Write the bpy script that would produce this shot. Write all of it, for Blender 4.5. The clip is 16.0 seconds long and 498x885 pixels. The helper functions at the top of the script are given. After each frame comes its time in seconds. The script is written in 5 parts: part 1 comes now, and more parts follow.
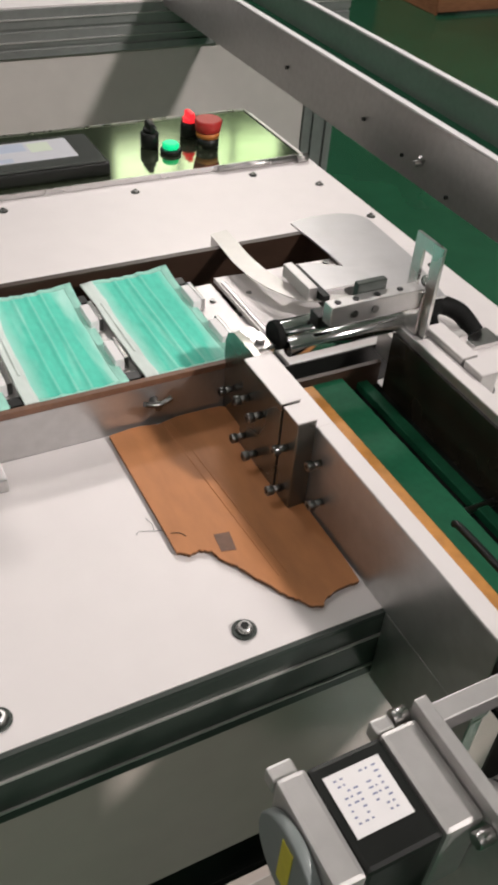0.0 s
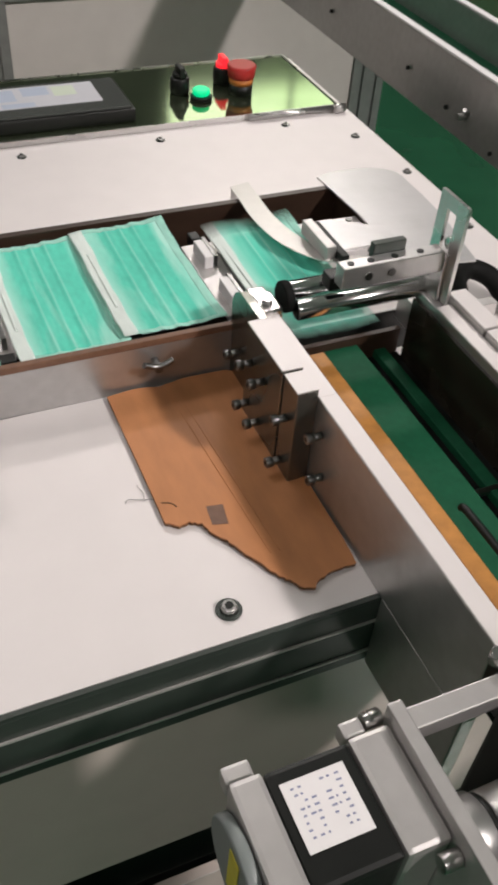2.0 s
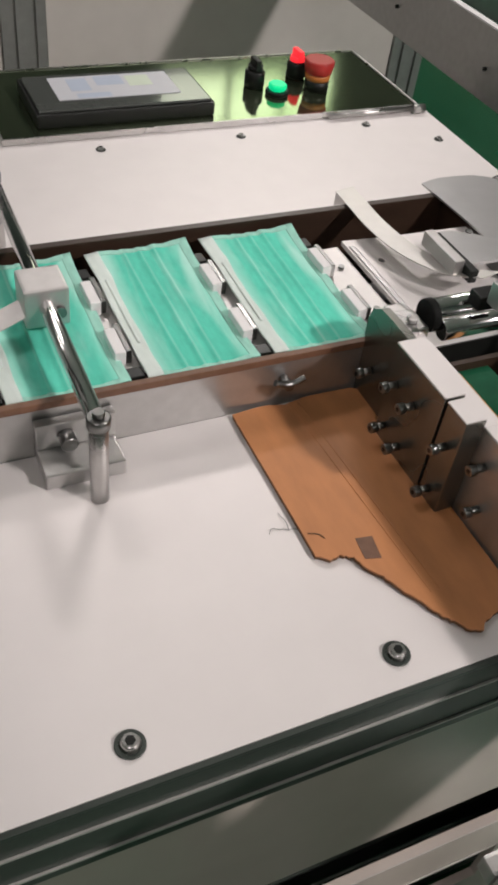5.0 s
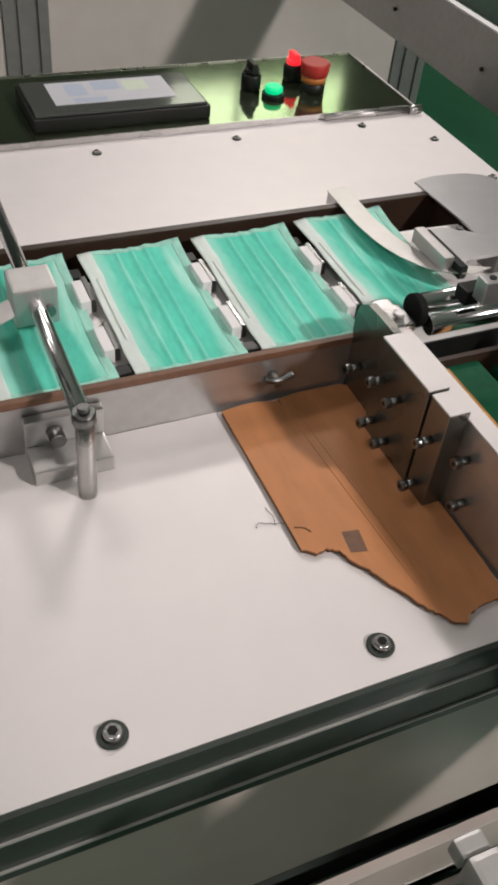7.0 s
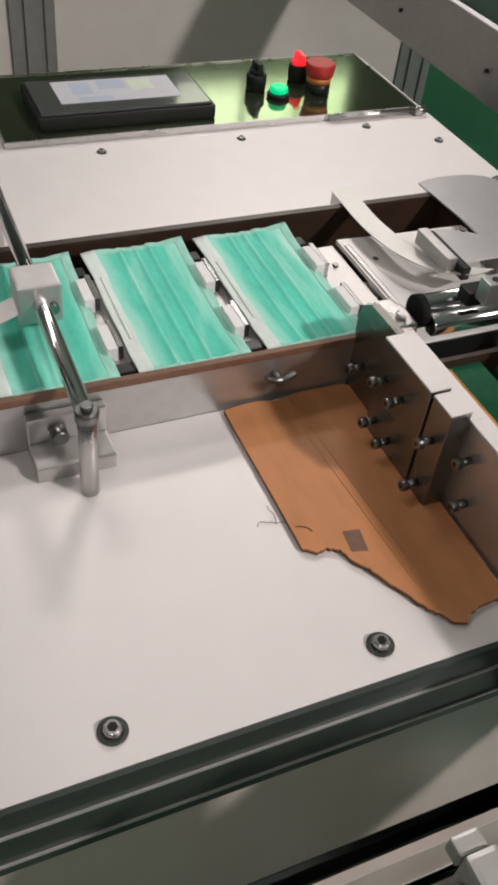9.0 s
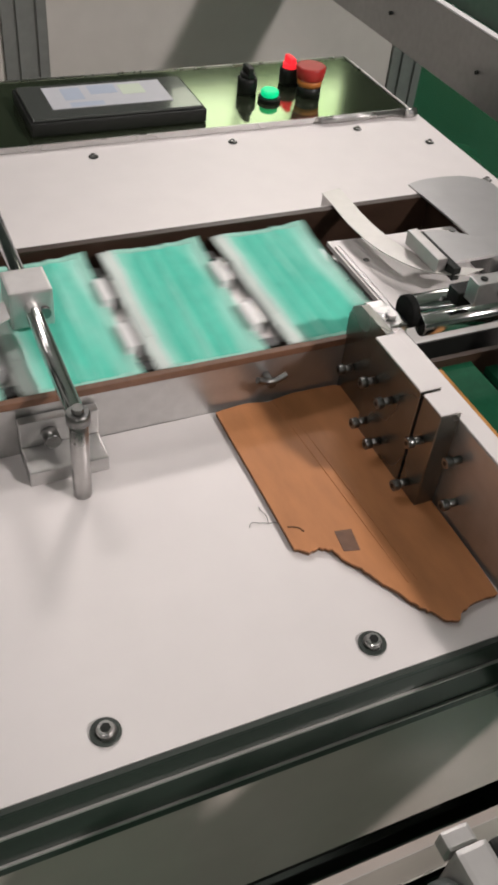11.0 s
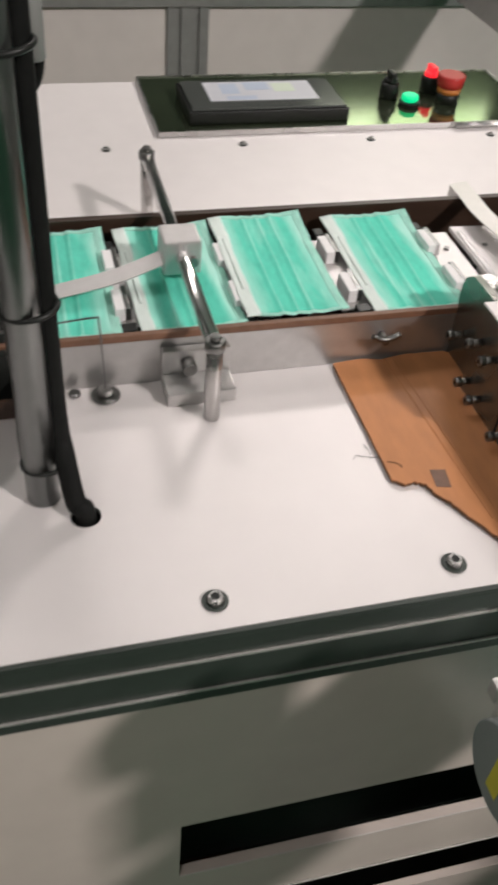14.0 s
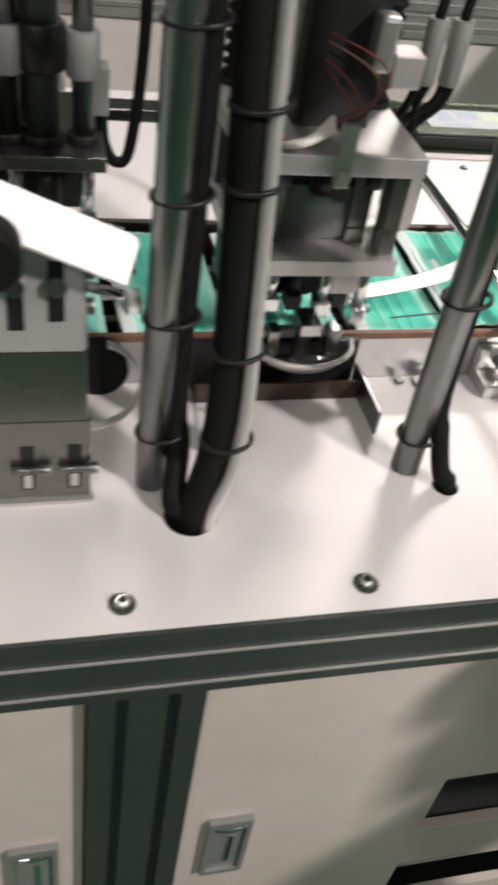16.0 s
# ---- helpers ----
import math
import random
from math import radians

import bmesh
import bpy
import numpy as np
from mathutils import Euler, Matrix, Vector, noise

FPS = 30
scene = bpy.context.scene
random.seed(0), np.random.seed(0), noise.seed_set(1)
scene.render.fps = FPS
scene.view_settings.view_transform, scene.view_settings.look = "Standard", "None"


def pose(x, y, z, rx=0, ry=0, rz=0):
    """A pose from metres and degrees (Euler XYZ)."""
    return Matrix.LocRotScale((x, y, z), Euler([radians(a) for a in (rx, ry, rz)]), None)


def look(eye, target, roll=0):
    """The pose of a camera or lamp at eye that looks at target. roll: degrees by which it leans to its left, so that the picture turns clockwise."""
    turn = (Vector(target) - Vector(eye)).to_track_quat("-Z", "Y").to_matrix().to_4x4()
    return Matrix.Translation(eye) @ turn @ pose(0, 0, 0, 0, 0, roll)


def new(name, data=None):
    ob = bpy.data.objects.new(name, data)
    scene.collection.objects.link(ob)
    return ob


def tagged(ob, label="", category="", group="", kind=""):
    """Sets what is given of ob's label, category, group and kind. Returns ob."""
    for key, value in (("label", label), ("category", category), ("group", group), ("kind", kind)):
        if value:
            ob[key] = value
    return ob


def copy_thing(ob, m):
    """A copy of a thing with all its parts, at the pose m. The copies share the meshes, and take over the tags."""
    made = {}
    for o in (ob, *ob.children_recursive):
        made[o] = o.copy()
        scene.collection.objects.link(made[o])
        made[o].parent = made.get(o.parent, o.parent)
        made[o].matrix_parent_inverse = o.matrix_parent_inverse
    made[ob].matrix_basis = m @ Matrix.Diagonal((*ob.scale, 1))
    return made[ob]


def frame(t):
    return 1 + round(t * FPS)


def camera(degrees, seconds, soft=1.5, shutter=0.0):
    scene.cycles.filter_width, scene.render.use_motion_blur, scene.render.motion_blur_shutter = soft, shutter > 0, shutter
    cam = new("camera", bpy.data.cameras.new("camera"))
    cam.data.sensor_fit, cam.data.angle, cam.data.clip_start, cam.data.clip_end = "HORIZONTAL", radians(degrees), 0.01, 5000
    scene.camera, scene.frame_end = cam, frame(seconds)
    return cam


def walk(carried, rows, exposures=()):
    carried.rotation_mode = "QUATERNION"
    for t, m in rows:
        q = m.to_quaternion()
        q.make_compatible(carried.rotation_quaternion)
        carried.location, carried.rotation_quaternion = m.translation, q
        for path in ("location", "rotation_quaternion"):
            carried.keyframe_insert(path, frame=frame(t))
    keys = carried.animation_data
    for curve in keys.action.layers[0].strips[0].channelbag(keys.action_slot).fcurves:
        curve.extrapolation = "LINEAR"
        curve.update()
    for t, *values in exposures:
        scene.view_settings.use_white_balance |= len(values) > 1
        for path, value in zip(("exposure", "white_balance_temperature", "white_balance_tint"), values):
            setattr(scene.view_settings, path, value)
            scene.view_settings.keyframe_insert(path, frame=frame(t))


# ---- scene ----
cam = camera(31.6, 16.0, soft=3.4, shutter=0.6)
PATH = [
    (0, (-0.21, -0.316, 1.321), (0.557, 1.002, 0.028), 5.2),
    (0.5, (-0.206, -0.313, 1.323), (0.586, 1.002, 0.04), 5.8),
    (1, (-0.205, -0.314, 1.315), (0.566, 0.982, 0.002), 5.8),
    (1.5, (-0.195, -0.309, 1.303), (0.481, 0.997, -0.052), 5.6),
    (2, (-0.157, -0.3, 1.303), (0.487, 1.004, -0.069), 4.9),
    (2.5, (-0.155, -0.288, 1.29), (0.409, 1.024, -0.11), 4.1),
    (3, (-0.2, -0.245, 1.293), (0.387, 1.072, -0.093), 5.7),
    (3.5, (-0.24, -0.206, 1.285), (0.396, 1.071, -0.116), 7.9),
    (4, (-0.27, -0.202, 1.288), (0.443, 1.052, -0.097), 8.8),
    (6.5, (-0.24, -0.215, 1.279), (0.436, 1.055, -0.111), 7.2),
    (7, (-0.244, -0.22, 1.283), (0.431, 1.063, -0.094), 6.9),
    (7.5, (-0.247, -0.218, 1.283), (0.425, 1.064, -0.098), 6.8),
    (8, (-0.246, -0.218, 1.282), (0.424, 1.06, -0.103), 7.2),
    (8.5, (-0.245, -0.22, 1.283), (0.425, 1.062, -0.099), 7.3),
    (11, (-0.241, -0.227, 1.285), (0.434, 1.063, -0.087), 6.7),
    (11.5, (-0.239, -0.229, 1.283), (0.443, 1.054, -0.092), 6.6),
    (12, (-0.248, -0.228, 1.28), (0.413, 1.057, -0.103), 6.3),
    (12.5, (-0.267, -0.224, 1.278), (0.362, 1.066, -0.115), 6.7),
    (13, (-0.287, -0.226, 1.275), (0.314, 1.07, -0.124), 8.1),
    (13.5, (-0.282, -0.255, 1.281), (0.276, 1.091, -0.089), 7.4),
    (14, (-0.281, -0.331, 1.294), (0.167, 1.071, -0.061), 5.5),
    (14.5, (-0.3, -0.343, 1.291), (0.053, 1.075, -0.073), 5.2),
    (15, (-0.393, -0.331, 1.292), (-0.015, 1.096, -0.057), 6.2),
    (15.5, (-0.492, -0.334, 1.296), (-0.055, 1.092, -0.036), 8.6),
    (16, (-0.596, -0.349, 1.299), (-0.118, 1.072, -0.025), 10.1),
]
walk(cam, [(t, look(eye, target, roll)) for t, eye, target, roll in PATH], ((0.0, 0.03), (2.5, -0.08), (4.0, -0.14), (11.0, -0.14), (13.0, -0.08), (14.5, 0.14), (16.0, 0.44)))

# ---- light ----
world = bpy.data.worlds.new("hall_air")
scene.world = world
world.use_nodes = True
world.node_tree.nodes["Background"].inputs[0].default_value = (0.55, 0.62, 0.6, 1)
world.node_tree.nodes["Background"].inputs[1].default_value = 0.05
scene.view_settings.exposure = 0.0
WARM = (1.0, 0.915, 0.89)


def area_lamp(name, at, target, sx, sy, power, color):
    data = bpy.data.lights.new(name, "AREA")
    data.shape, data.size, data.size_y, data.energy, data.color = "RECTANGLE", sx, sy, power, color
    ob = new(name, data)
    ob.matrix_world = look(at, target)
    return ob


LAMPS = [  # x, y, z, watts, length, width
    (1.9, 3.8, 4.05, 66, 0.9, 0.3),
    (-0.6, 2.5, 4.15, 26, 1.15, 0.45),
    (2.2, -2.5, 3.75, 172, 0.32, 0.28),
    (-2.0, -3.0, 3.9, 46, 1.15, 0.45),
    (-3.2, 2.2, 4.15, 26, 1.15, 0.45),
]
for lx, ly, lz, watts, long, wide in LAMPS:
    area_lamp("lamp_light", (lx, ly, lz), (lx * 0.6, ly * 0.6 + 0.1, 0.8), long, wide, watts, WARM)

# ---- materials ----


def mat(name, color, rough=0.5, metal=0.0, vary=0.12, scale=60.0, bump=0.05, stain=0.0, stretch=(1, 1, 1), coat=0.0, random_tint=0.0, spec=0.5):
    m = bpy.data.materials.new(name)
    m.use_nodes = True
    nt = m.node_tree
    n, ln = nt.nodes, nt.links
    b = n["Principled BSDF"]
    b.inputs["Roughness"].default_value, b.inputs["Metallic"].default_value = rough, metal
    b.inputs["Coat Weight"].default_value = coat
    b.inputs["Specular IOR Level"].default_value = spec
    co = n.new("ShaderNodeTexCoord")
    mp = n.new("ShaderNodeMapping")
    mp.inputs["Scale"].default_value = stretch
    ln.new(co.outputs["Object"], mp.inputs["Vector"])
    fine = n.new("ShaderNodeTexNoise")
    fine.inputs["Scale"].default_value, fine.inputs["Detail"].default_value = scale, 5
    ln.new(mp.outputs[0], fine.inputs["Vector"])
    wide = n.new("ShaderNodeTexNoise")
    wide.inputs["Scale"].default_value, wide.inputs["Detail"].default_value = scale / 9, 3
    ln.new(mp.outputs[0], wide.inputs["Vector"])
    add = n.new("ShaderNodeMath")
    add.operation = "ADD"
    ln.new(fine.outputs["Fac"], add.inputs[0])
    ln.new(wide.outputs["Fac"], add.inputs[1])
    mr = n.new("ShaderNodeMapRange")
    mr.inputs["From Min"].default_value, mr.inputs["From Max"].default_value = 0.6, 1.4
    mr.inputs["To Min"].default_value, mr.inputs["To Max"].default_value = 1 - vary - stain, 1 + vary
    ln.new(add.outputs[0], mr.inputs["Value"])
    mul = n.new("ShaderNodeMix")
    mul.data_type, mul.blend_type = "RGBA", "MULTIPLY"
    mul.inputs["Factor"].default_value = 1
    mul.inputs["A"].default_value = (*color, 1)
    ln.new(mr.outputs[0], mul.inputs["B"])
    out = mul.outputs["Result"]
    if random_tint:
        info = n.new("ShaderNodeObjectInfo")
        hs = n.new("ShaderNodeHueSaturation")
        r2 = n.new("ShaderNodeMapRange")
        r2.inputs["To Min"].default_value, r2.inputs["To Max"].default_value = 1 - random_tint, 1 + random_tint
        ln.new(info.outputs["Random"], r2.inputs["Value"])
        ln.new(r2.outputs[0], hs.inputs["Value"])
        ln.new(out, hs.inputs["Color"])
        out = hs.outputs["Color"]
    ln.new(out, b.inputs["Base Color"])
    rr = n.new("ShaderNodeMapRange")
    rr.inputs["To Min"].default_value, rr.inputs["To Max"].default_value = max(rough - 0.07, 0.02), min(rough + 0.1, 1)
    ln.new(wide.outputs["Fac"], rr.inputs["Value"])
    ln.new(rr.outputs[0], b.inputs["Roughness"])
    if bump:
        bp = n.new("ShaderNodeBump")
        bp.inputs["Strength"].default_value, bp.inputs["Distance"].default_value = bump, 0.002
        ln.new(fine.outputs["Fac"], bp.inputs["Height"])
        ln.new(bp.outputs[0], b.inputs["Normal"])
    return m


def glow(name, color, power):
    m = mat(name, color, 0.3, vary=0.05)
    b = m.node_tree.nodes["Principled BSDF"]
    b.inputs["Emission Color"].default_value = (*color, 1)
    b.inputs["Emission Strength"].default_value = power
    return m


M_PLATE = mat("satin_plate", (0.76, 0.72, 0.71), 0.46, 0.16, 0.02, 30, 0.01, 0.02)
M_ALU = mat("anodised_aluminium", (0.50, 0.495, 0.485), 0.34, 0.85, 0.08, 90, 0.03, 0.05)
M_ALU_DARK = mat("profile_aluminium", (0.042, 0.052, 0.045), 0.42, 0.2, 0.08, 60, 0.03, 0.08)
M_ALU_MID = mat("dull_profile_aluminium", (0.30, 0.31, 0.30), 0.42, 0.5, 0.08, 60, 0.03, 0.08)
M_ALU_LIGHT = mat("machined_aluminium", (0.60, 0.58, 0.57), 0.46, 0.85, 0.05, 90, 0.02, 0.05)
M_STEEL = mat("brushed_steel", (0.55, 0.54, 0.53), 0.27, 1.0, 0.06, 150, 0.02, 0.04)
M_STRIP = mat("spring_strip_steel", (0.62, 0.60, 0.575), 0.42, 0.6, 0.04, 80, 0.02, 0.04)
M_SHEET = mat("polished_sheet", (0.52, 0.515, 0.515), 0.38, 0.8, 0.06, 30, 0.02, 0.08)
M_POLE = mat("pole_steel", (0.25, 0.26, 0.255), 0.3, 1.0, 0.08, 40, 0.02, 0.06)
M_CHROME = mat("chrome", (0.8, 0.8, 0.8), 0.12, 1.0, 0.04, 60, 0.0)
M_SCREW = mat("steel_screw", (0.22, 0.22, 0.215), 0.3, 1.0, 0.15, 300, 0.05)
M_DOOR = mat("painted_door", (0.56, 0.495, 0.445), 0.30, 0.0, 0.04, 25, 0.02, 0.05)
M_WALL = mat("painted_guard", (0.60, 0.565, 0.53), 0.4, 0.0, 0.04, 20, 0.02, 0.04)
M_BROWN = mat("bakelite", (0.040, 0.022, 0.014), 0.42, 0.0, 0.2, 120, 0.05, 0.1, (1, 1, 6))
M_BROWN_EDGE = mat("bakelite_edge", (0.17, 0.085, 0.05), 0.5, 0.0, 0.2, 150, 0.05, 0.1)
M_DARK_WALL = mat("dark_laminate", (0.022, 0.019, 0.013), 0.25, 0.0, 0.2, 60, 0.02, 0.1)
M_BLACK = mat("black_plastic", (0.010, 0.011, 0.010), 0.4, 0.0, 0.25, 80, 0.04, spec=0.3)
M_RUBBER = mat("black_rubber", (0.008, 0.0085, 0.008), 0.6, 0.0, 0.3, 120, 0.08, spec=0.12)
M_GLASS_BLACK = mat("black_mirror_sheet", (0.27, 0.33, 0.21), 0.04, 0.92, 0.15, 12, 0.0, 0.1)
M_BELT = mat("green_belt", (0.008, 0.085, 0.040), 0.6, 0.0, 0.14, 150, 0.06, 0.12, spec=0.2)
M_FLOOR = mat("green_epoxy_floor", (0.020, 0.105, 0.052), 0.22, 0.0, 0.12, 6, 0.02, 0.15)
M_CARD = mat("corrugated_card", (0.53, 0.225, 0.09), 0.6, 0.0, 0.12, 45, 0.08, 0.14, (1.6, 0.6, 1))
M_CARD_DARK = mat("torn_card_edge", (0.14, 0.07, 0.035), 0.9, 0.0, 0.25, 300, 0.2)


def fabric(name, deep, pale, most):
    """Pleated nonwoven: deep tone with soft paler streaks, highlights painted along the pleat edges, and a pale inner
    layer that shows towards the borders.
    """
    m = mat(name, deep, 0.85, 0.0, 0.10, 240, 0.10, 0.05, (1, 0.4, 1), random_tint=0.05)
    n, ln = m.node_tree.nodes, m.node_tree.links
    b = n["Principled BSDF"]
    old = b.inputs["Base Color"].links[0].from_socket
    co = n.new("ShaderNodeTexCoord")
    mp = n.new("ShaderNodeMapping")
    mp.inputs["Scale"].default_value = (1, 0.16, 1)
    ln.new(co.outputs["Object"], mp.inputs["Vector"])
    info = n.new("ShaderNodeObjectInfo")
    streak = n.new("ShaderNodeTexNoise")
    streak.noise_dimensions = "4D"
    streak.inputs["Scale"].default_value, streak.inputs["Detail"].default_value, streak.inputs["Distortion"].default_value = 48, 3, 0.6
    ln.new(mp.outputs[0], streak.inputs["Vector"])
    wide = n.new("ShaderNodeMath")
    wide.operation = "MULTIPLY"
    wide.inputs[1].default_value = 30
    ln.new(info.outputs["Random"], wide.inputs[0])
    ln.new(wide.outputs[0], streak.inputs["W"])
    xyz = n.new("ShaderNodeSeparateXYZ")
    ln.new(co.outputs["Object"], xyz.inputs[0])

    def ramp(source, a, b, lo, hi):
        mr = n.new("ShaderNodeMapRange")
        for k, v in (("From Min", a), ("From Max", b), ("To Min", lo), ("To Max", hi)):
            mr.inputs[k].default_value = v
        ln.new(source, mr.inputs["Value"])
        return mr.outputs[0]

    def calc(op, p, q):
        node = n.new("ShaderNodeMath")
        node.operation = op
        for k, v in enumerate((p, q)):
            if isinstance(v, (int, float)):
                node.inputs[k].default_value = v
            else:
                ln.new(v, node.inputs[k])
        return node.outputs[0]

    x = calc("ADD", xyz.outputs["X"], ramp(streak.outputs["Fac"], 0.3, 0.7, -0.006, 0.006))
    total = ramp(streak.outputs["Fac"], 0.52, 0.74, 0.0, most)
    total = calc("ADD", total, ramp(x, -0.037, -0.022, 0.85, 0.0))
    total = calc("ADD", total, ramp(x, 0.026, 0.043, 0.0, 0.75))
    # painted highlight: a narrow pale line along each pleat
    for c in PLEATS:
        away = calc("ABSOLUTE", calc("SUBTRACT", xyz.outputs["X"], c + 0.0012), 0.0)
        total = calc("ADD", total, calc("MULTIPLY", ramp(away, 0.0, 0.0017, 0.5, 0.0), ramp(streak.outputs["Fac"], 0.35, 0.6, 0.35, 1.0)))
    mix = n.new("ShaderNodeMix")
    mix.data_type = "RGBA"
    mix.clamp_factor = True
    mix.inputs["B"].default_value = (*pale, 1)
    ln.new(total, mix.inputs["Factor"])
    ln.new(old, mix.inputs["A"])
    ln.new(mix.outputs["Result"], b.inputs["Base Color"])
    return m


PLEATS = (-0.0145, 0.0005, 0.0135)
M_MASK = fabric("teal_fabric", (0.11, 0.65, 0.49), (0.46, 0.82, 0.71), 0.5)
M_HEM = mat("white_fabric", (0.72, 0.80, 0.76), 0.9, 0.0, 0.08, 200, 0.0, 0.05, (1, 0.25, 1))
M_PALE = mat("pale_teal_fabric", (0.36, 0.70, 0.59), 0.9, 0.0, 0.16, 200, 0.0, 0.08, (1, 0.25, 1))
M_ORANGE = mat("orange_liner", (0.50, 0.22, 0.05), 0.5, 0.0, 0.2, 90, 0.05, 0.15)
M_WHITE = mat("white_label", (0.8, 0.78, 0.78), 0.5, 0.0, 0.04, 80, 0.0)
M_INK = mat("blue_ink", (0.24, 0.26, 0.38), 0.6, 0.0, 0.2, 200, 0.0)
M_YELLOW = mat("yellow_sticker", (0.55, 0.48, 0.04), 0.5, 0.0, 0.15, 90, 0.0)
M_RED = mat("red_plastic", (0.42, 0.025, 0.022), 0.35, 0.0, 0.08, 60, 0.0)
M_ORANGE_RING = mat("orange_ring", (0.5, 0.16, 0.03), 0.45, 0.0, 0.1, 60, 0.0)
M_WOOD = mat("crate_wood", (0.36, 0.15, 0.07), 0.7, 0.0, 0.25, 20, 0.1, 0.15, (1, 1, 8))
M_HALL = mat("hall_plaster", (0.55, 0.58, 0.55), 0.8, 0.0, 0.08, 8, 0.03, 0.1)
# the hall's dimness put into the wall colour, for dark reflections
M_HALL_DIM = mat("hall_dim_wall", (0.07, 0.10, 0.085), 0.7, 0.0, 0.1, 8, 0.03, 0.1)
M_RED_LAMP = glow("red_lamp", (0.8, 0.02, 0.03), 1.2)
M_GREEN_LAMP = glow("green_lamp", (0.0, 0.55, 0.22), 1.0)
M_SCREEN = glow("lit_screen", (0.50, 0.50, 0.53), 0.16)
M_SCREEN_BLUE = glow("lit_screen_blue", (0.36, 0.40, 0.48), 0.25)
M_SCREEN_GREEN = glow("lit_screen_green", (0.5, 0.55, 0.45), 0.25)
M_OUTSIDE = glow("bright_greenery", (0.8, 0.9, 0.6), 3.2)
leafy = M_OUTSIDE.node_tree.nodes.new("ShaderNodeTexNoise")
leafy.inputs["Scale"].default_value, leafy.inputs["Detail"].default_value = 2.2, 3
leafy_tint = M_OUTSIDE.node_tree.nodes.new("ShaderNodeValToRGB")
leafy_tint.color_ramp.elements[0].position, leafy_tint.color_ramp.elements[0].color = 0.24, (0.38, 0.68, 0.18, 1)
leafy_tint.color_ramp.elements[1].position, leafy_tint.color_ramp.elements[1].color = 0.46, (0.97, 1.0, 0.80, 1)
M_OUTSIDE.node_tree.links.new(leafy.outputs["Fac"], leafy_tint.inputs["Fac"])
M_OUTSIDE.node_tree.links.new(leafy_tint.outputs["Color"], M_OUTSIDE.node_tree.nodes["Principled BSDF"].inputs["Emission Color"])
M_TUBE = glow("lamp_tube", (1.0, 0.96, 0.92), 4.0)
M_WIRE_RED = mat("red_wire", (0.11, 0.014, 0.015), 0.5, 0.0, 0.1, 90, 0.0)
M_WIRE_WHITE = mat("white_wire", (0.7, 0.68, 0.62), 0.5, 0.0, 0.1, 90, 0.0)
M_WIRE_BROWN = mat("brown_wire", (0.13, 0.065, 0.035), 0.5, 0.0, 0.1, 90, 0.0)
M_GREY_PLASTIC = mat("grey_plastic", (0.19, 0.195, 0.185), 0.45, 0.0, 0.08, 60, 0.02)
M_BEZEL = mat("grey_glass_bezel", (0.075, 0.08, 0.075), 0.12, 0.0, 0.08, 40, 0.0, coat=0.5)
M_CLAMP = mat("ground_steel_block", (0.20, 0.20, 0.18), 0.26, 0.9, 0.08, 60, 0.02, 0.1)
M_ENCODER = mat("grey_encoder_cover", (0.19, 0.215, 0.21), 0.4, 0.0, 0.1, 60, 0.02)

# ---- mesh helpers ----


def box(bm, x0, x1, y0, y1, z0, z1, bevel=0.0, turn=None):
    vs = [bm.verts.new((x, y, z)) for x in (x0, x1) for y in (y0, y1) for z in (z0, z1)]
    quads = ((0, 1, 3, 2), (4, 6, 7, 5), (0, 4, 5, 1), (2, 3, 7, 6), (0, 2, 6, 4), (1, 5, 7, 3))
    fs = [bm.faces.new([vs[i] for i in q]) for q in quads]
    if turn is not None:
        for v in vs:
            v.co = turn @ v.co
    if bevel:
        es = list({e for f in fs for e in f.edges})
        bmesh.ops.bevel(bm, geom=es, offset=bevel, segments=2, affect="EDGES", profile=0.6)
    return bm


def cyl(bm, p0, p1, r0, r1=None, seg=24, rim=0.0):
    """A cylinder or cone from p0 to p1, with a small rounded rim."""
    p0, p1 = Vector(p0), Vector(p1)
    r1 = r0 if r1 is None else r1
    turn = (p1 - p0).to_track_quat("Z", "Y").to_matrix()
    long = (p1 - p0).length
    rings = [(0, r0), (long, r1)] if not rim else [(0, r0 - rim), (rim, r0), (long - rim, r1), (long, r1 - rim)]
    loops = []
    for h, r in rings:
        loops.append([bm.verts.new(p0 + turn @ Vector((r * math.cos(a), r * math.sin(a), h))) for a in (2 * math.pi * k / seg for k in range(seg))])
    for a, b in zip(loops, loops[1:]):
        for k in range(seg):
            bm.faces.new((a[k], a[(k + 1) % seg], b[(k + 1) % seg], b[k])).smooth = True
    bm.faces.new(loops[0][::-1])
    bm.faces.new(loops[-1])
    return bm


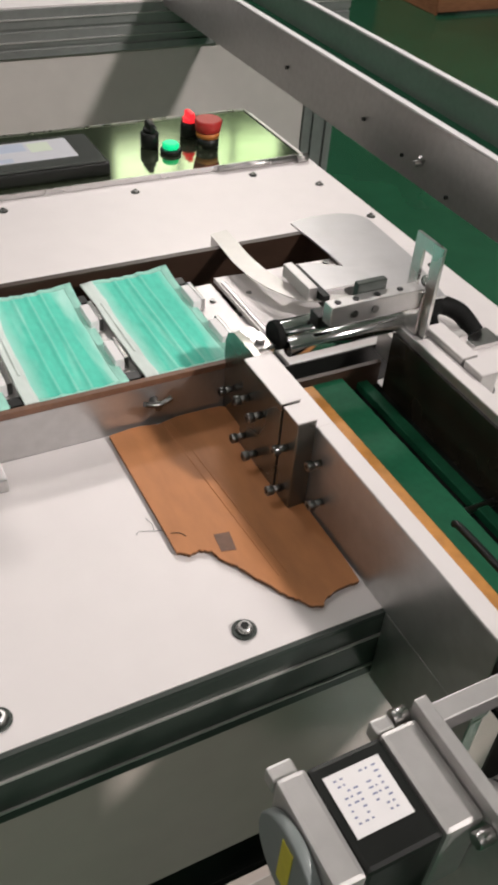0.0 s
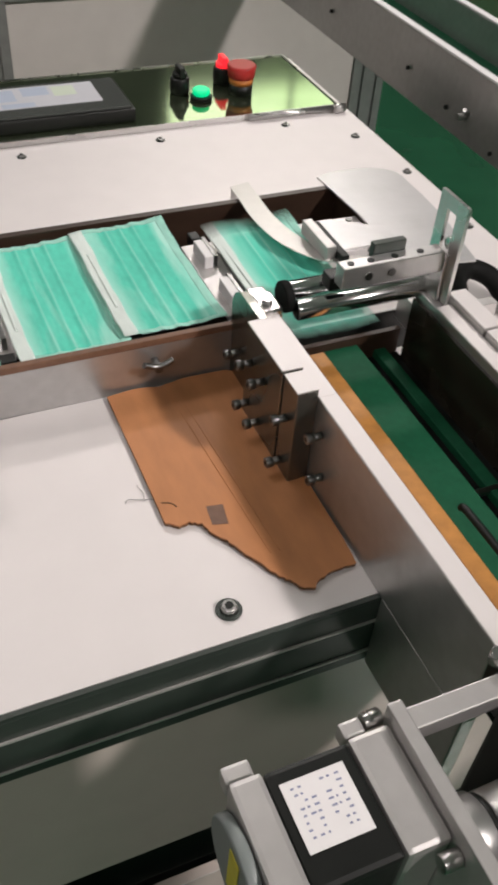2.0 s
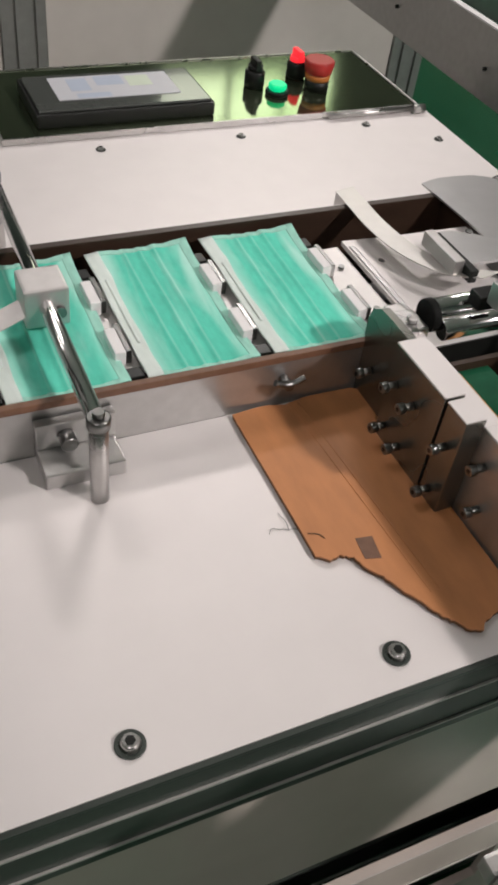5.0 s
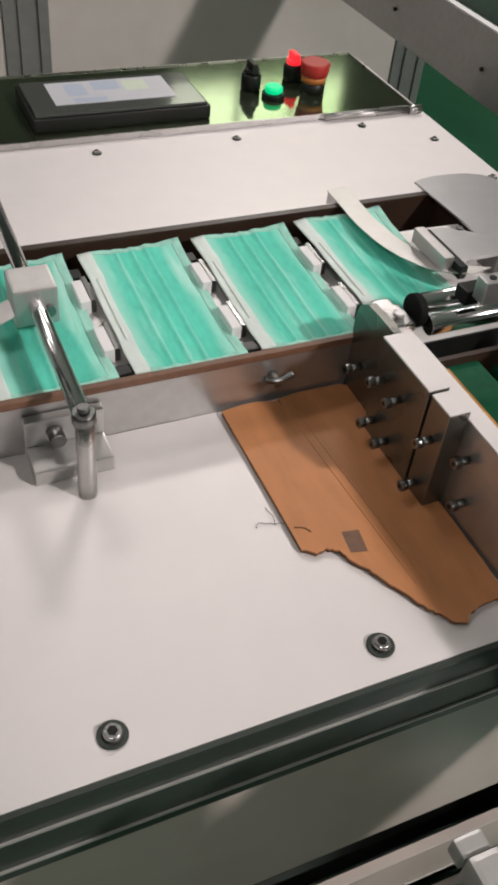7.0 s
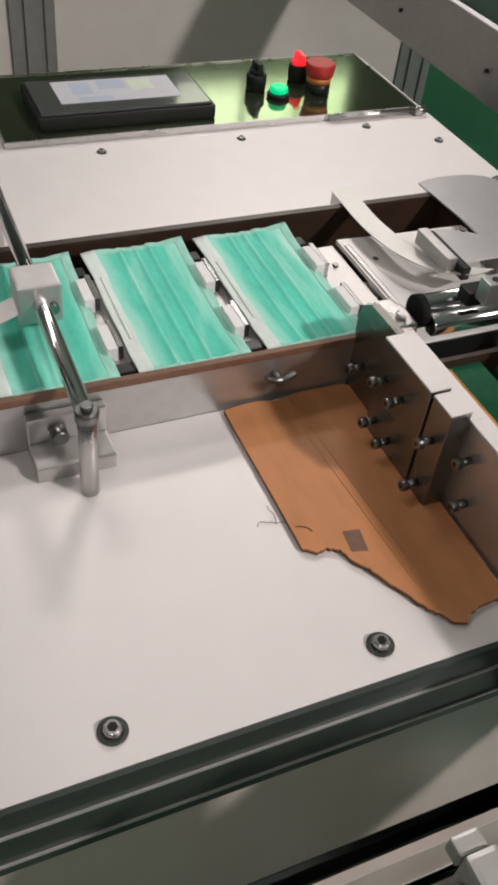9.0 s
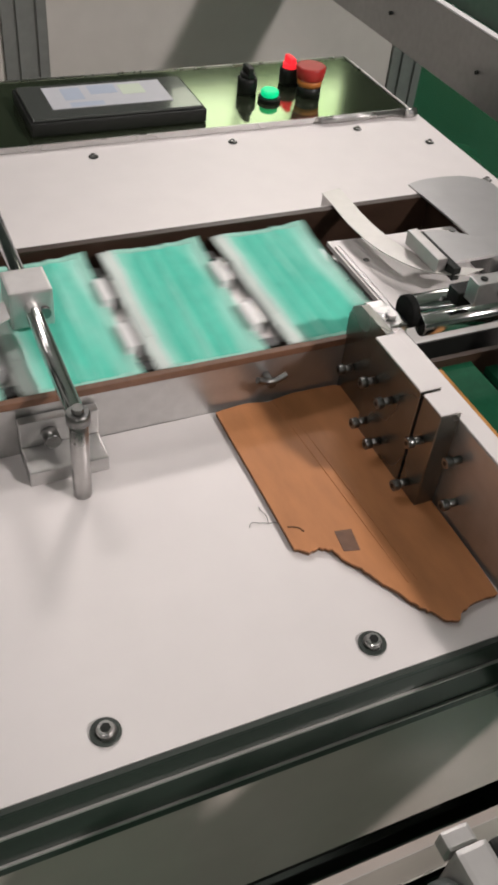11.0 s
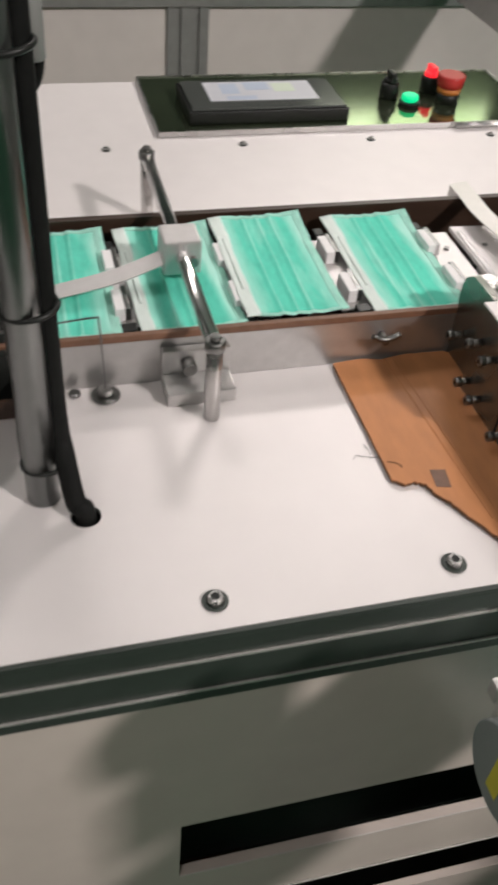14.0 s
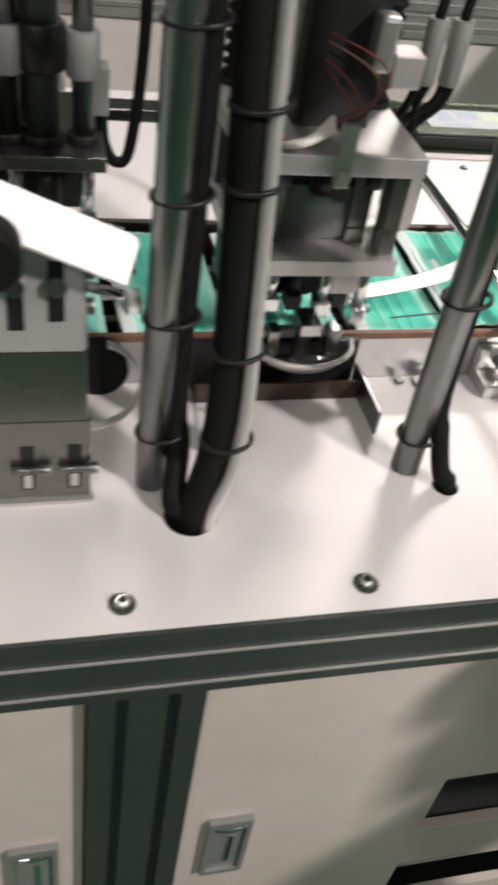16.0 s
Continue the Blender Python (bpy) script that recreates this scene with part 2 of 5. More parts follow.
def tube(bm, pts, r, seg=12, steps=8, radii=None):
    """A round tube along a smooth line through pts."""
    pts = [Vector(p) for p in pts]
    line = []
    for i in range(len(pts) - 1):
        a, b, c, d = pts[max(i - 1, 0)], pts[i], pts[i + 1], pts[min(i + 2, len(pts) - 1)]
        for k in range(steps):
            t = k / steps
            line.append(0.5 * (2 * b + (c - a) * t + (2 * a - 5 * b + 4 * c - d) * t * t + (3 * b - a - 3 * c + d) * t ** 3))
    line.append(pts[-1])
    loops, side = [], None
    for i, p in enumerate(line):
        way = (line[min(i + 1, len(line) - 1)] - line[max(i - 1, 0)]).normalized()
        if side is None:
            side = way.orthogonal().normalized()
        side = (side - way * side.dot(way)).normalized()
        up = way.cross(side)
        rr = r if radii is None else r * radii(i / (len(line) - 1))
        loops.append([bm.verts.new(p + rr * (math.cos(a) * side + math.sin(a) * up)) for a in (2 * math.pi * k / seg for k in range(seg))])
    for a, b in zip(loops, loops[1:]):
        for k in range(seg):
            bm.faces.new((a[k], a[(k + 1) % seg], b[(k + 1) % seg], b[k])).smooth = True
    bm.faces.new(loops[0][::-1])
    bm.faces.new(loops[-1])
    return bm


def slab(bm, outline, z0, z1):
    """A flat piece with an outline in x and y."""
    low = [bm.verts.new((x, y, z0)) for x, y in outline]
    top = [bm.verts.new((x, y, z1)) for x, y in outline]
    bm.faces.new(low[::-1])
    bm.faces.new(top)
    for k in range(len(outline)):
        j = (k + 1) % len(outline)
        bm.faces.new((low[k], low[j], top[j], top[k]))
    return bm


def pierced(bm, loops, place, way):
    """A plate from closed outlines (the first is the rim, the rest are openings), pulled out along way."""
    edges = []
    for pts in loops:
        vs = [bm.verts.new(place(*p)) for p in pts]
        edges += [bm.edges.new((vs[k], vs[(k + 1) % len(vs)])) for k in range(len(vs))]
    bmesh.ops.triangle_fill(bm, use_beauty=True, use_dissolve=False, edges=edges)
    out = bmesh.ops.extrude_face_region(bm, geom=bm.faces[:])
    bmesh.ops.translate(bm, vec=way, verts=[v for v in out["geom"] if isinstance(v, bmesh.types.BMVert)])
    return bm


def ring(x, y, r, seg=32):
    return [(x + r * math.cos(2 * math.pi * k / seg), y + r * math.sin(2 * math.pi * k / seg)) for k in range(seg)]


def frame_of(x0, x1, y0, y1):
    return [(x0, y0), (x1, y0), (x1, y1), (x0, y1)]


def ribbon(bm, pts, width_way, width, thick, steps=8):
    """A springy strip along pts."""
    w = Vector(width_way).normalized() * width / 2
    pts = [Vector(p) for p in pts]
    line = []
    for i in range(len(pts) - 1):
        a, b, c, d = pts[max(i - 1, 0)], pts[i], pts[i + 1], pts[min(i + 2, len(pts) - 1)]
        for k in range(steps):
            t = k / steps
            line.append(0.5 * (2 * b + (c - a) * t + (2 * a - 5 * b + 4 * c - d) * t * t + (3 * b - a - 3 * c + d) * t ** 3))
    line.append(pts[-1])
    rows = [[bm.verts.new(p - w), bm.verts.new(p + w), bm.verts.new(p + w - Vector((0, 0, thick))), bm.verts.new(p - w - Vector((0, 0, thick)))] for p in line]
    for a, b in zip(rows, rows[1:]):
        for k in range(4):
            bm.faces.new((a[k], a[(k + 1) % 4], b[(k + 1) % 4], b[k])).smooth = False
    bm.faces.new(rows[0])
    bm.faces.new(rows[-1][::-1])
    return bm


def new_bm():
    return bmesh.new()


def mesh_of(name, bm, material, as_is=False):
    me = bpy.data.meshes.new(name)
    if not as_is:
        bmesh.ops.recalc_face_normals(bm, faces=bm.faces)
    bm.to_mesh(me)
    bm.free()
    me.materials.append(material)
    return me


def part(name, bm, material, parent, label=""):
    ob = new(name, mesh_of(name, bm, material))
    ob.parent = parent
    return tagged(ob, label) if label else ob


def thing(name, label, category, group="", at=(0, 0, 0)):
    ob = new(name)
    ob.empty_display_size = 0.05
    ob.location = at
    return tagged(ob, label, category, group)


def solid(name, bm, material, label, category, group="", kind=""):
    return tagged(new(name, mesh_of(name, bm, material)), label, category, group, kind)


def share(name, me, parent, at=(0, 0, 0), turn=(0, 0, 0)):
    ob = new(name, me)
    ob.parent = parent
    ob.location, ob.rotation_euler = at, turn
    return ob


# ---- hall ----
TOP = 0.8
solid("floor", box(new_bm(), -6, 6, -5, 7, -0.1, 0), M_FLOOR, "glossy green epoxy factory floor", "floor", kind="structure")
solid("ceiling", box(new_bm(), -6, 6, -5, 7, 4.6, 4.7), M_HALL, "plain pale factory ceiling", "ceiling", kind="structure")
# north and south walls are coloured dark so metal mirrors a dim hall
solid("wall_north", pierced(new_bm(), [frame_of(-6, 6, 0, 4.6), frame_of(2.35, 4.15, 3.42, 4.35)], lambda x, z: (x, 7.0, z), (0, 0.1, 0)), M_HALL_DIM, "plain painted factory wall", "wall", kind="structure")
solid("wall_south", box(new_bm(), -6, 6, -5.1, -5.0, 0, 4.6), M_HALL_DIM, "unseen factory wall, coloured dark for dim reflections", "wall", kind="structure")
solid("wall_east", box(new_bm(), 6.0, 6.1, -5, 7, 0, 4.6), M_HALL, "plain painted factory wall", "wall", kind="structure")
solid("wall_west", box(new_bm(), -6.1, -6.0, -5, 7, 0, 4.6), M_HALL, "plain painted factory wall", "wall", kind="structure")

w = tagged(new("window_1"), "window high in the hall wall, greenery outside", "window", kind="structure")
bm = new_bm()
for x0, x1, z0, z1 in ((2.35, 4.15, 3.42, 3.46), (2.35, 4.15, 4.31, 4.35), (2.35, 2.39, 3.46, 4.31), (4.11, 4.15, 3.46, 4.31), (3.02, 3.06, 3.46, 4.31), (3.58, 3.61, 3.46, 4.31)):
    box(bm, x0, x1, 7.02, 7.07, z0, z1)
part("window_frame", bm, M_ALU_MID, w)
bm = new_bm()
box(bm, 0.5, 6.5, 8.6, 8.62, 2.5, 6.0)
solid("backdrop", bm, M_OUTSIDE, "bright blurred greenery and daylight outside the window", "backdrop", kind="structure")


def wooden_crate():
    c = thing("wooden_crate", "red-brown wooden board box on the green floor", "crate")
    for k in range(4):
        part("board", box(new_bm(), 3.25, 4.6, 3.95, 3.97, 0.02 + k * 0.16, 0.17 + k * 0.16, 0.004), M_WOOD, c)
    for x in (3.25, 4.58):
        part("side", box(new_bm(), x, x + 0.02, 3.974, 4.55, 0.0, 0.66, 0.004), M_WOOD, c)
    part("lid", box(new_bm(), 3.24, 4.61, 3.94, 4.56, 0.664, 0.69, 0.004), M_WOOD, c)


wooden_crate()

# ---- machine cabinet ----
LEFT, RIGHT = -2.0, 0.478


def profile(bm, axis, a, b, u0, u1, v0, v1, slots_at, depth=0.006, half=0.004):
    """An extruded bar along an axis with open grooves on one face; u and v are the two other axes in order."""
    # outline in (u, v); grooves cut into the u0 face at the v values given
    pts = [(u0, v0)]
    for s in slots_at:
        pts += [(u0, s - half), (u0 + depth, s - half), (u0 + depth, s + half), (u0, s + half)]
    pts += [(u0, v1), (u1, v1), (u1, v0)]

    def place(w, p):
        if axis == "x":
            return (w, p[0], p[1])
        return (p[1], p[0], w)

    lo = [bm.verts.new(place(a, p)) for p in pts]
    hi = [bm.verts.new(place(b, p)) for p in pts]
    n = len(pts)
    for k in range(n):
        bm.faces.new((lo[k], lo[(k + 1) % n], hi[(k + 1) % n], hi[k]))
    bm.faces.new(lo[::-1])
    bm.faces.new(hi)
    return bm


def machine_cabinet():
    c = thing("machine_cabinet", "pale satin-topped machine cabinet with aluminium profile frame", "machine")
    # top plates on both sides of the channel, round cable holes cut through the front one
    loops = [frame_of(LEFT, RIGHT - 0.002, 0.004, 0.2715), ring(-0.258, 0.122, 0.0115), ring(-0.48, 0.106, 0.021)]
    part("front_top_plate", pierced(new_bm(), loops, lambda x, y: (x, y, TOP), (0, 0, -0.004)), M_PLATE, c)
    part("rear_top_plate", box(new_bm(), LEFT, RIGHT, 0.4785, 0.958, TOP - 0.012, TOP, 0.001), M_PLATE, c)
    part("side_top_plate", box(new_bm(), 0.3054, RIGHT, 0.2725, 0.4775, TOP - 0.012, TOP), M_PLATE, c)
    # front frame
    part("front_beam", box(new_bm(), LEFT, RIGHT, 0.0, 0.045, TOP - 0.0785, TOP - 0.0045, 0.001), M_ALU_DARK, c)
    # near-black strip added in front of the plate edge, as its shade
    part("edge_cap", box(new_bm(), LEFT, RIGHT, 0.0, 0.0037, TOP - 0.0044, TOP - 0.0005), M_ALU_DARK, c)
    # pale strips stand in for light caught on the beam's groove edges
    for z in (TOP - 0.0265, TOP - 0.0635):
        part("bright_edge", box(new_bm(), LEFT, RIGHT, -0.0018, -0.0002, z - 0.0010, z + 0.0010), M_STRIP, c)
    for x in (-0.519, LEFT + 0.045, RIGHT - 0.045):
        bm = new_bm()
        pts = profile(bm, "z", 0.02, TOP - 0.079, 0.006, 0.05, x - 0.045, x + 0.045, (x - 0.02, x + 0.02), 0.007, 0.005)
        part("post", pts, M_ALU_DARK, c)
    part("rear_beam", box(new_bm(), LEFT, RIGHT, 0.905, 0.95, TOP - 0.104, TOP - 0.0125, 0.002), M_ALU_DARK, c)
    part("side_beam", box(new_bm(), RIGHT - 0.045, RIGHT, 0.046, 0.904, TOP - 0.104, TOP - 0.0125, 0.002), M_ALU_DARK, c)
    part("side_panel", box(new_bm(), RIGHT - 0.03, RIGHT - 0.02, 0.051, 0.9, 0.03, TOP - 0.105), M_DOOR, c)
    part("rear_panel", box(new_bm(), LEFT, RIGHT, 0.93, 0.94, 0.03, TOP - 0.105), M_DOOR, c)
    part("bottom_panel", box(new_bm(), LEFT, RIGHT - 0.031, 0.06, 0.929, 0.03, 0.05), M_ALU_DARK, c)
    # right door with ventilation openings, left door
    z1 = TOP - 0.0805
    loops = [frame_of(-0.4735, RIGHT - 0.091, 0.04, z1), frame_of(-0.200, 0.27, 0.365, 0.4775), frame_of(-0.200, 0.27, 0.17, 0.271)]
    door = part("door", pierced(new_bm(), loops, lambda x, z: (x, 0.016, z), (0, 0.01, 0)), M_DOOR, c, "beige painted door with ventilation openings")
    for z in (0.3655, 0.2705):
        part("folded_lip", box(new_bm(), -0.1995, 0.2695, 0.0148, 0.0159, z - 0.0022, z - 0.0006), M_WALL, door)
    # black sheet added behind the openings for the unlit cabinet inside
    part("dark_lining", box(new_bm(), -0.23, 0.3, 0.12, 0.125, 0.12, 0.53), M_BLACK, door)
    part("inner_bar", box(new_bm(), -0.23, 0.3, 0.06, 0.075, 0.235, 0.25, 0.002), M_ALU_DARK, door)
    part("red_light", box(new_bm(), -0.15, -0.142, 0.1, 0.119, 0.37, 0.378, 0.001), M_RED_LAMP, door)
    door2 = part("door", box(new_bm(), LEFT + 0.092, -0.5655, 0.016, 0.026, 0.04, z1, 0.0015), M_DOOR, c)
    for d, x in ((door, -0.424), (door2, -0.611)):
        bm = new_bm()
        pierced(bm, [frame_of(x - 0.022, x + 0.022, 0.350, 0.466), frame_of(x - 0.017, x + 0.017, 0.357, 0.455)], lambda u, w: (u, 0.009, w), (0, 0.0066, 0))
        part("latch_frame", bm, M_ALU_MID, d)
        part("latch_plate", box(new_bm(), x - 0.0168, x + 0.0168, 0.0125, 0.0155, 0.3572, 0.4548, 0.001), M_ALU_MID, d)
        bm = new_bm()
        tube(bm, [(x - 0.0165, 0.0135, 0.449), (x, 0.0105, 0.449), (x + 0.0165, 0.0135, 0.449)], 0.0034)
        part("latch_grip", bm, M_CHROME, d)
        # upright chrome strip takes the place of the latch's vertical highlight
        part("latch_rib", box(new_bm(), x + 0.001, x + 0.006, 0.0108, 0.0124, 0.375, 0.432, 0.0008), M_CHROME, d)
    # screws with washers along the edges
    screw = new_bm()
    cyl(screw, (0, 0, 0), (0, 0, 0.0015), 0.0095, seg=28, rim=0.0004)
    washer = mesh_of("washer", screw, M_ALU_DARK)
    screw = new_bm()
    cyl(screw, (0, 0, 0.0015), (0, 0, 0.006), 0.0068, 0.0048, seg=24)
    for k in range(6):
        a = math.pi / 3 * k
        box(screw, 0.0022 * math.cos(a) - 0.0006, 0.0022 * math.cos(a) + 0.0006, 0.0022 * math.sin(a) - 0.0006, 0.0022 * math.sin(a) + 0.0006, 0.006, 0.0062)
    head = mesh_of("screw_head", screw, M_STEEL)
    screw = new_bm()
    cyl(screw, (0, 0, 0.0058), (0, 0, 0.0064), 0.0033, seg=6)
    socket = mesh_of("socket", screw, M_BLACK)
    small = 0.62
    spots = [(0.18 * k, 0.027, 1.0) for k in range(-10, 1)] + [(0.013 + 0.178 * k, 0.737, small) for k in range(-9, 3)] + [(0.446, 0.68, small), (0.462, 0.43, small), (0.462, 0.57, small)]
    for x, y, s in spots:
        w = share("screw", washer, c, (x, y, TOP + 0.0002), (0, 0, random.uniform(0, 3)))
        w.scale = (s, s, s)
        share("head", head, w)
        share("socket", socket, w)


machine_cabinet()

# ---- neighbouring machine behind ----


def rear_machine():
    g = thing("rear_machine", "beige neighbouring machine cabinet with aluminium profile frame", "machine")
    y = 1.62
    bars = (-1.2, 0.1175, 1.0395)
    part("front_beam", profile(new_bm(), "x", -1.3, 1.09, y, y + 0.045, 0.7, 0.7955, (0.718, 0.754)), M_ALU_MID, g)
    # lighter strips imitate the bright lines of light along this beam
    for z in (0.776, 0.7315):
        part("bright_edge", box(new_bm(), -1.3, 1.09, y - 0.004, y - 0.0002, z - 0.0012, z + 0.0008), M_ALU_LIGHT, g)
    part("top_plate", box(new_bm(), -1.3, 1.09, y + 0.004, y + 0.76, 0.7957, 0.8, 0.0005), M_PLATE, g)
    for x in bars:
        bm = new_bm()
        profile(bm, "z", 0.02, 0.6995, y + 0.004, y + 0.05, x - 0.045, x + 0.045, (x - 0.02, x + 0.02), 0.007, 0.005)
        part("post", bm, M_ALU_MID, g)
    for a, b in zip(bars, bars[1:]):
        part("door", box(new_bm(), a + 0.0455, b - 0.0455, y + 0.012, y + 0.022, 0.04, 0.697, 0.0015), M_WALL, g)
    part("side_panel", box(new_bm(), 1.07, 1.08, y + 0.051, y + 0.74, 0.03, 0.795), M_WALL, g)
    part("rear_panel", box(new_bm(), -1.29, 1.069, y + 0.741, y + 0.751, 0.03, 0.795), M_WALL, g)
    part("side_panel", box(new_bm(), -1.29, -1.28, y + 0.051, y + 0.74, 0.03, 0.795), M_WALL, g)


rear_machine()

# ---- transfer channel ----
RAIL_Y0, RAIL_Y1, RAIL_TOP = 0.272, 0.466, 0.852
PITCH = 0.108


def transfer_channel():
    c = thing("transfer_channel", "grey aluminium transfer channel lined with brown bakelite", "conveyor")
    part("front_rail", box(new_bm(), LEFT, 0.105, RAIL_Y0, RAIL_Y0 + 0.006, TOP - 0.03, RAIL_TOP - 0.007, 0.0005), M_ALU, c)
    part("front_lining", box(new_bm(), LEFT, 0.105, RAIL_Y0 - 0.001, RAIL_Y0 + 0.005, RAIL_TOP - 0.0065, RAIL_TOP, 0.0008), M_BROWN_EDGE, c)
    part("rear_lining", box(new_bm(), LEFT, 0.300, RAIL_Y1, RAIL_Y1 + 0.008, TOP - 0.03, RAIL_TOP + 0.002, 0.0008), M_BROWN, c)
    part("rear_rail", box(new_bm(), LEFT, 0.300, RAIL_Y1 + 0.0085, RAIL_Y1 + 0.0120, TOP - 0.03, RAIL_TOP, 0.0005), M_PLATE, c)
    part("bed", box(new_bm(), LEFT, 0.162, RAIL_Y0 + 0.0062, RAIL_Y1 - 0.0004, TOP - 0.034, TOP - 0.03), M_RUBBER, c)
    part("end_wall", box(new_bm(), 0.3003, 0.305, RAIL_Y0 + 0.0062, RAIL_Y1 + 0.0118, TOP - 0.03, RAIL_TOP - 0.004), M_BROWN, c)
    part("sump", box(new_bm(), 0.05, 0.300, RAIL_Y0 + 0.0062, RAIL_Y1 - 0.0004, TOP - 0.135, TOP - 0.13), M_RUBBER, c)
    for y in (0.318, 0.405):
        part("slide_strip", box(new_bm(), LEFT, 0.162, y, y + 0.012, TOP - 0.0295, 0.834, 0.001), M_BROWN, c)
    part("chain", box(new_bm(), LEFT, 0.2, 0.354, 0.368, TOP - 0.0295, 0.8118, 0.001), M_SCREW, c)
    part("return_chain", box(new_bm(), LEFT, 0.15, 0.354, 0.368, 0.690, 0.6998, 0.001), M_SCREW, c)
    for a, b in ((0.285, 0.3505), (0.3715, 0.428)):
        part("landing_plate", box(new_bm(), 0.108, 0.1585, a, b, 0.8335, 0.836, 0.0005), M_SHEET, c)
    part("landing_table", slab(new_bm(), [(0.159, 0.255), (0.2995, 0.255), (0.2995, 0.4185), (0.216, 0.4205), (0.159, 0.424)], 0.8410, 0.8455), M_PLATE, c, "pale satin landing table")
    part("table_skirt", box(new_bm(), 0.122, 0.2995, 0.2532, 0.2547, TOP - 0.02, 0.8452), M_BLACK, c)
    part("table_rib", box(new_bm(), 0.1612, 0.1662, 0.285, 0.412, 0.8457, 0.8468, 0.001), M_SHEET, c)
    for x, y in ((0.181, 0.384), (0.285, 0.385), (0.19, 0.27)):
        bm = new_bm()
        cyl(bm, (x, y, 0.8456), (x, y, 0.8462), 0.0032, seg=12, rim=0.0004)
        part("table_screw", bm, M_SCREW, c)
    # clamping screws on the front face
    for x in (0.028, -0.33, -0.7):
        bm = new_bm()
        cyl(bm, (x, RAIL_Y0 - 0.014, 0.829), (x, RAIL_Y0 + 0.001, 0.829), 0.004, seg=14, rim=0.0008)
        s = part("wing_screw", bm, M_SCREW, c)
        bm = new_bm()
        tube(bm, [(x - 0.013, RAIL_Y0 - 0.012, 0.836), (x - 0.004, RAIL_Y0 - 0.012, 0.832), (x + 0.004, RAIL_Y0 - 0.012, 0.832), (x + 0.013, RAIL_Y0 - 0.012, 0.836)], 0.0028, 8)
        part("wing", bm, M_SCREW, s)


transfer_channel()

# ---- pushers on the chain ----


def pusher_base():
    p = thing("pusher", "white double-block pusher on a pale carrier plate", "pusher", "pushers on the transfer chain")
    part("carrier_plate", box(new_bm(), -0.016, 0.034, 0.3, 0.425, 0.8365, 0.839, 0.0008), M_ALU_LIGHT, p)
    for y in (0.343, 0.411):
        part("block", box(new_bm(), -0.0078, 0.0012, y - 0.033, y, 0.8392, 0.8525, 0.0012), M_WHITE, p)
        part("side_plate", box(new_bm(), 0.0015, 0.0062, y - 0.031, y + 0.006, 0.8392, 0.8515, 0.0008), M_SCREW, p)
        bm = new_bm()
        cyl(bm, (0.02, y - 0.02, 0.839), (0.02, y - 0.02, 0.8415), 0.003, seg=10)
        part("pin", bm, M_SCREW, p)
    part("black_foot", box(new_bm(), -0.005, 0.009, 0.287, 0.299, 0.8305, 0.8455, 0.001), M_BLACK, p)
    part("black_foot", box(new_bm(), -0.003, 0.007, 0.428, 0.442, 0.8305, 0.843, 0.001), M_BLACK, p)
    part("chain_link", box(new_bm(), -0.03, 0.03, 0.352, 0.37, 0.8112, 0.836, 0.002), M_SCREW, p)
    return p


# ---- masks ----


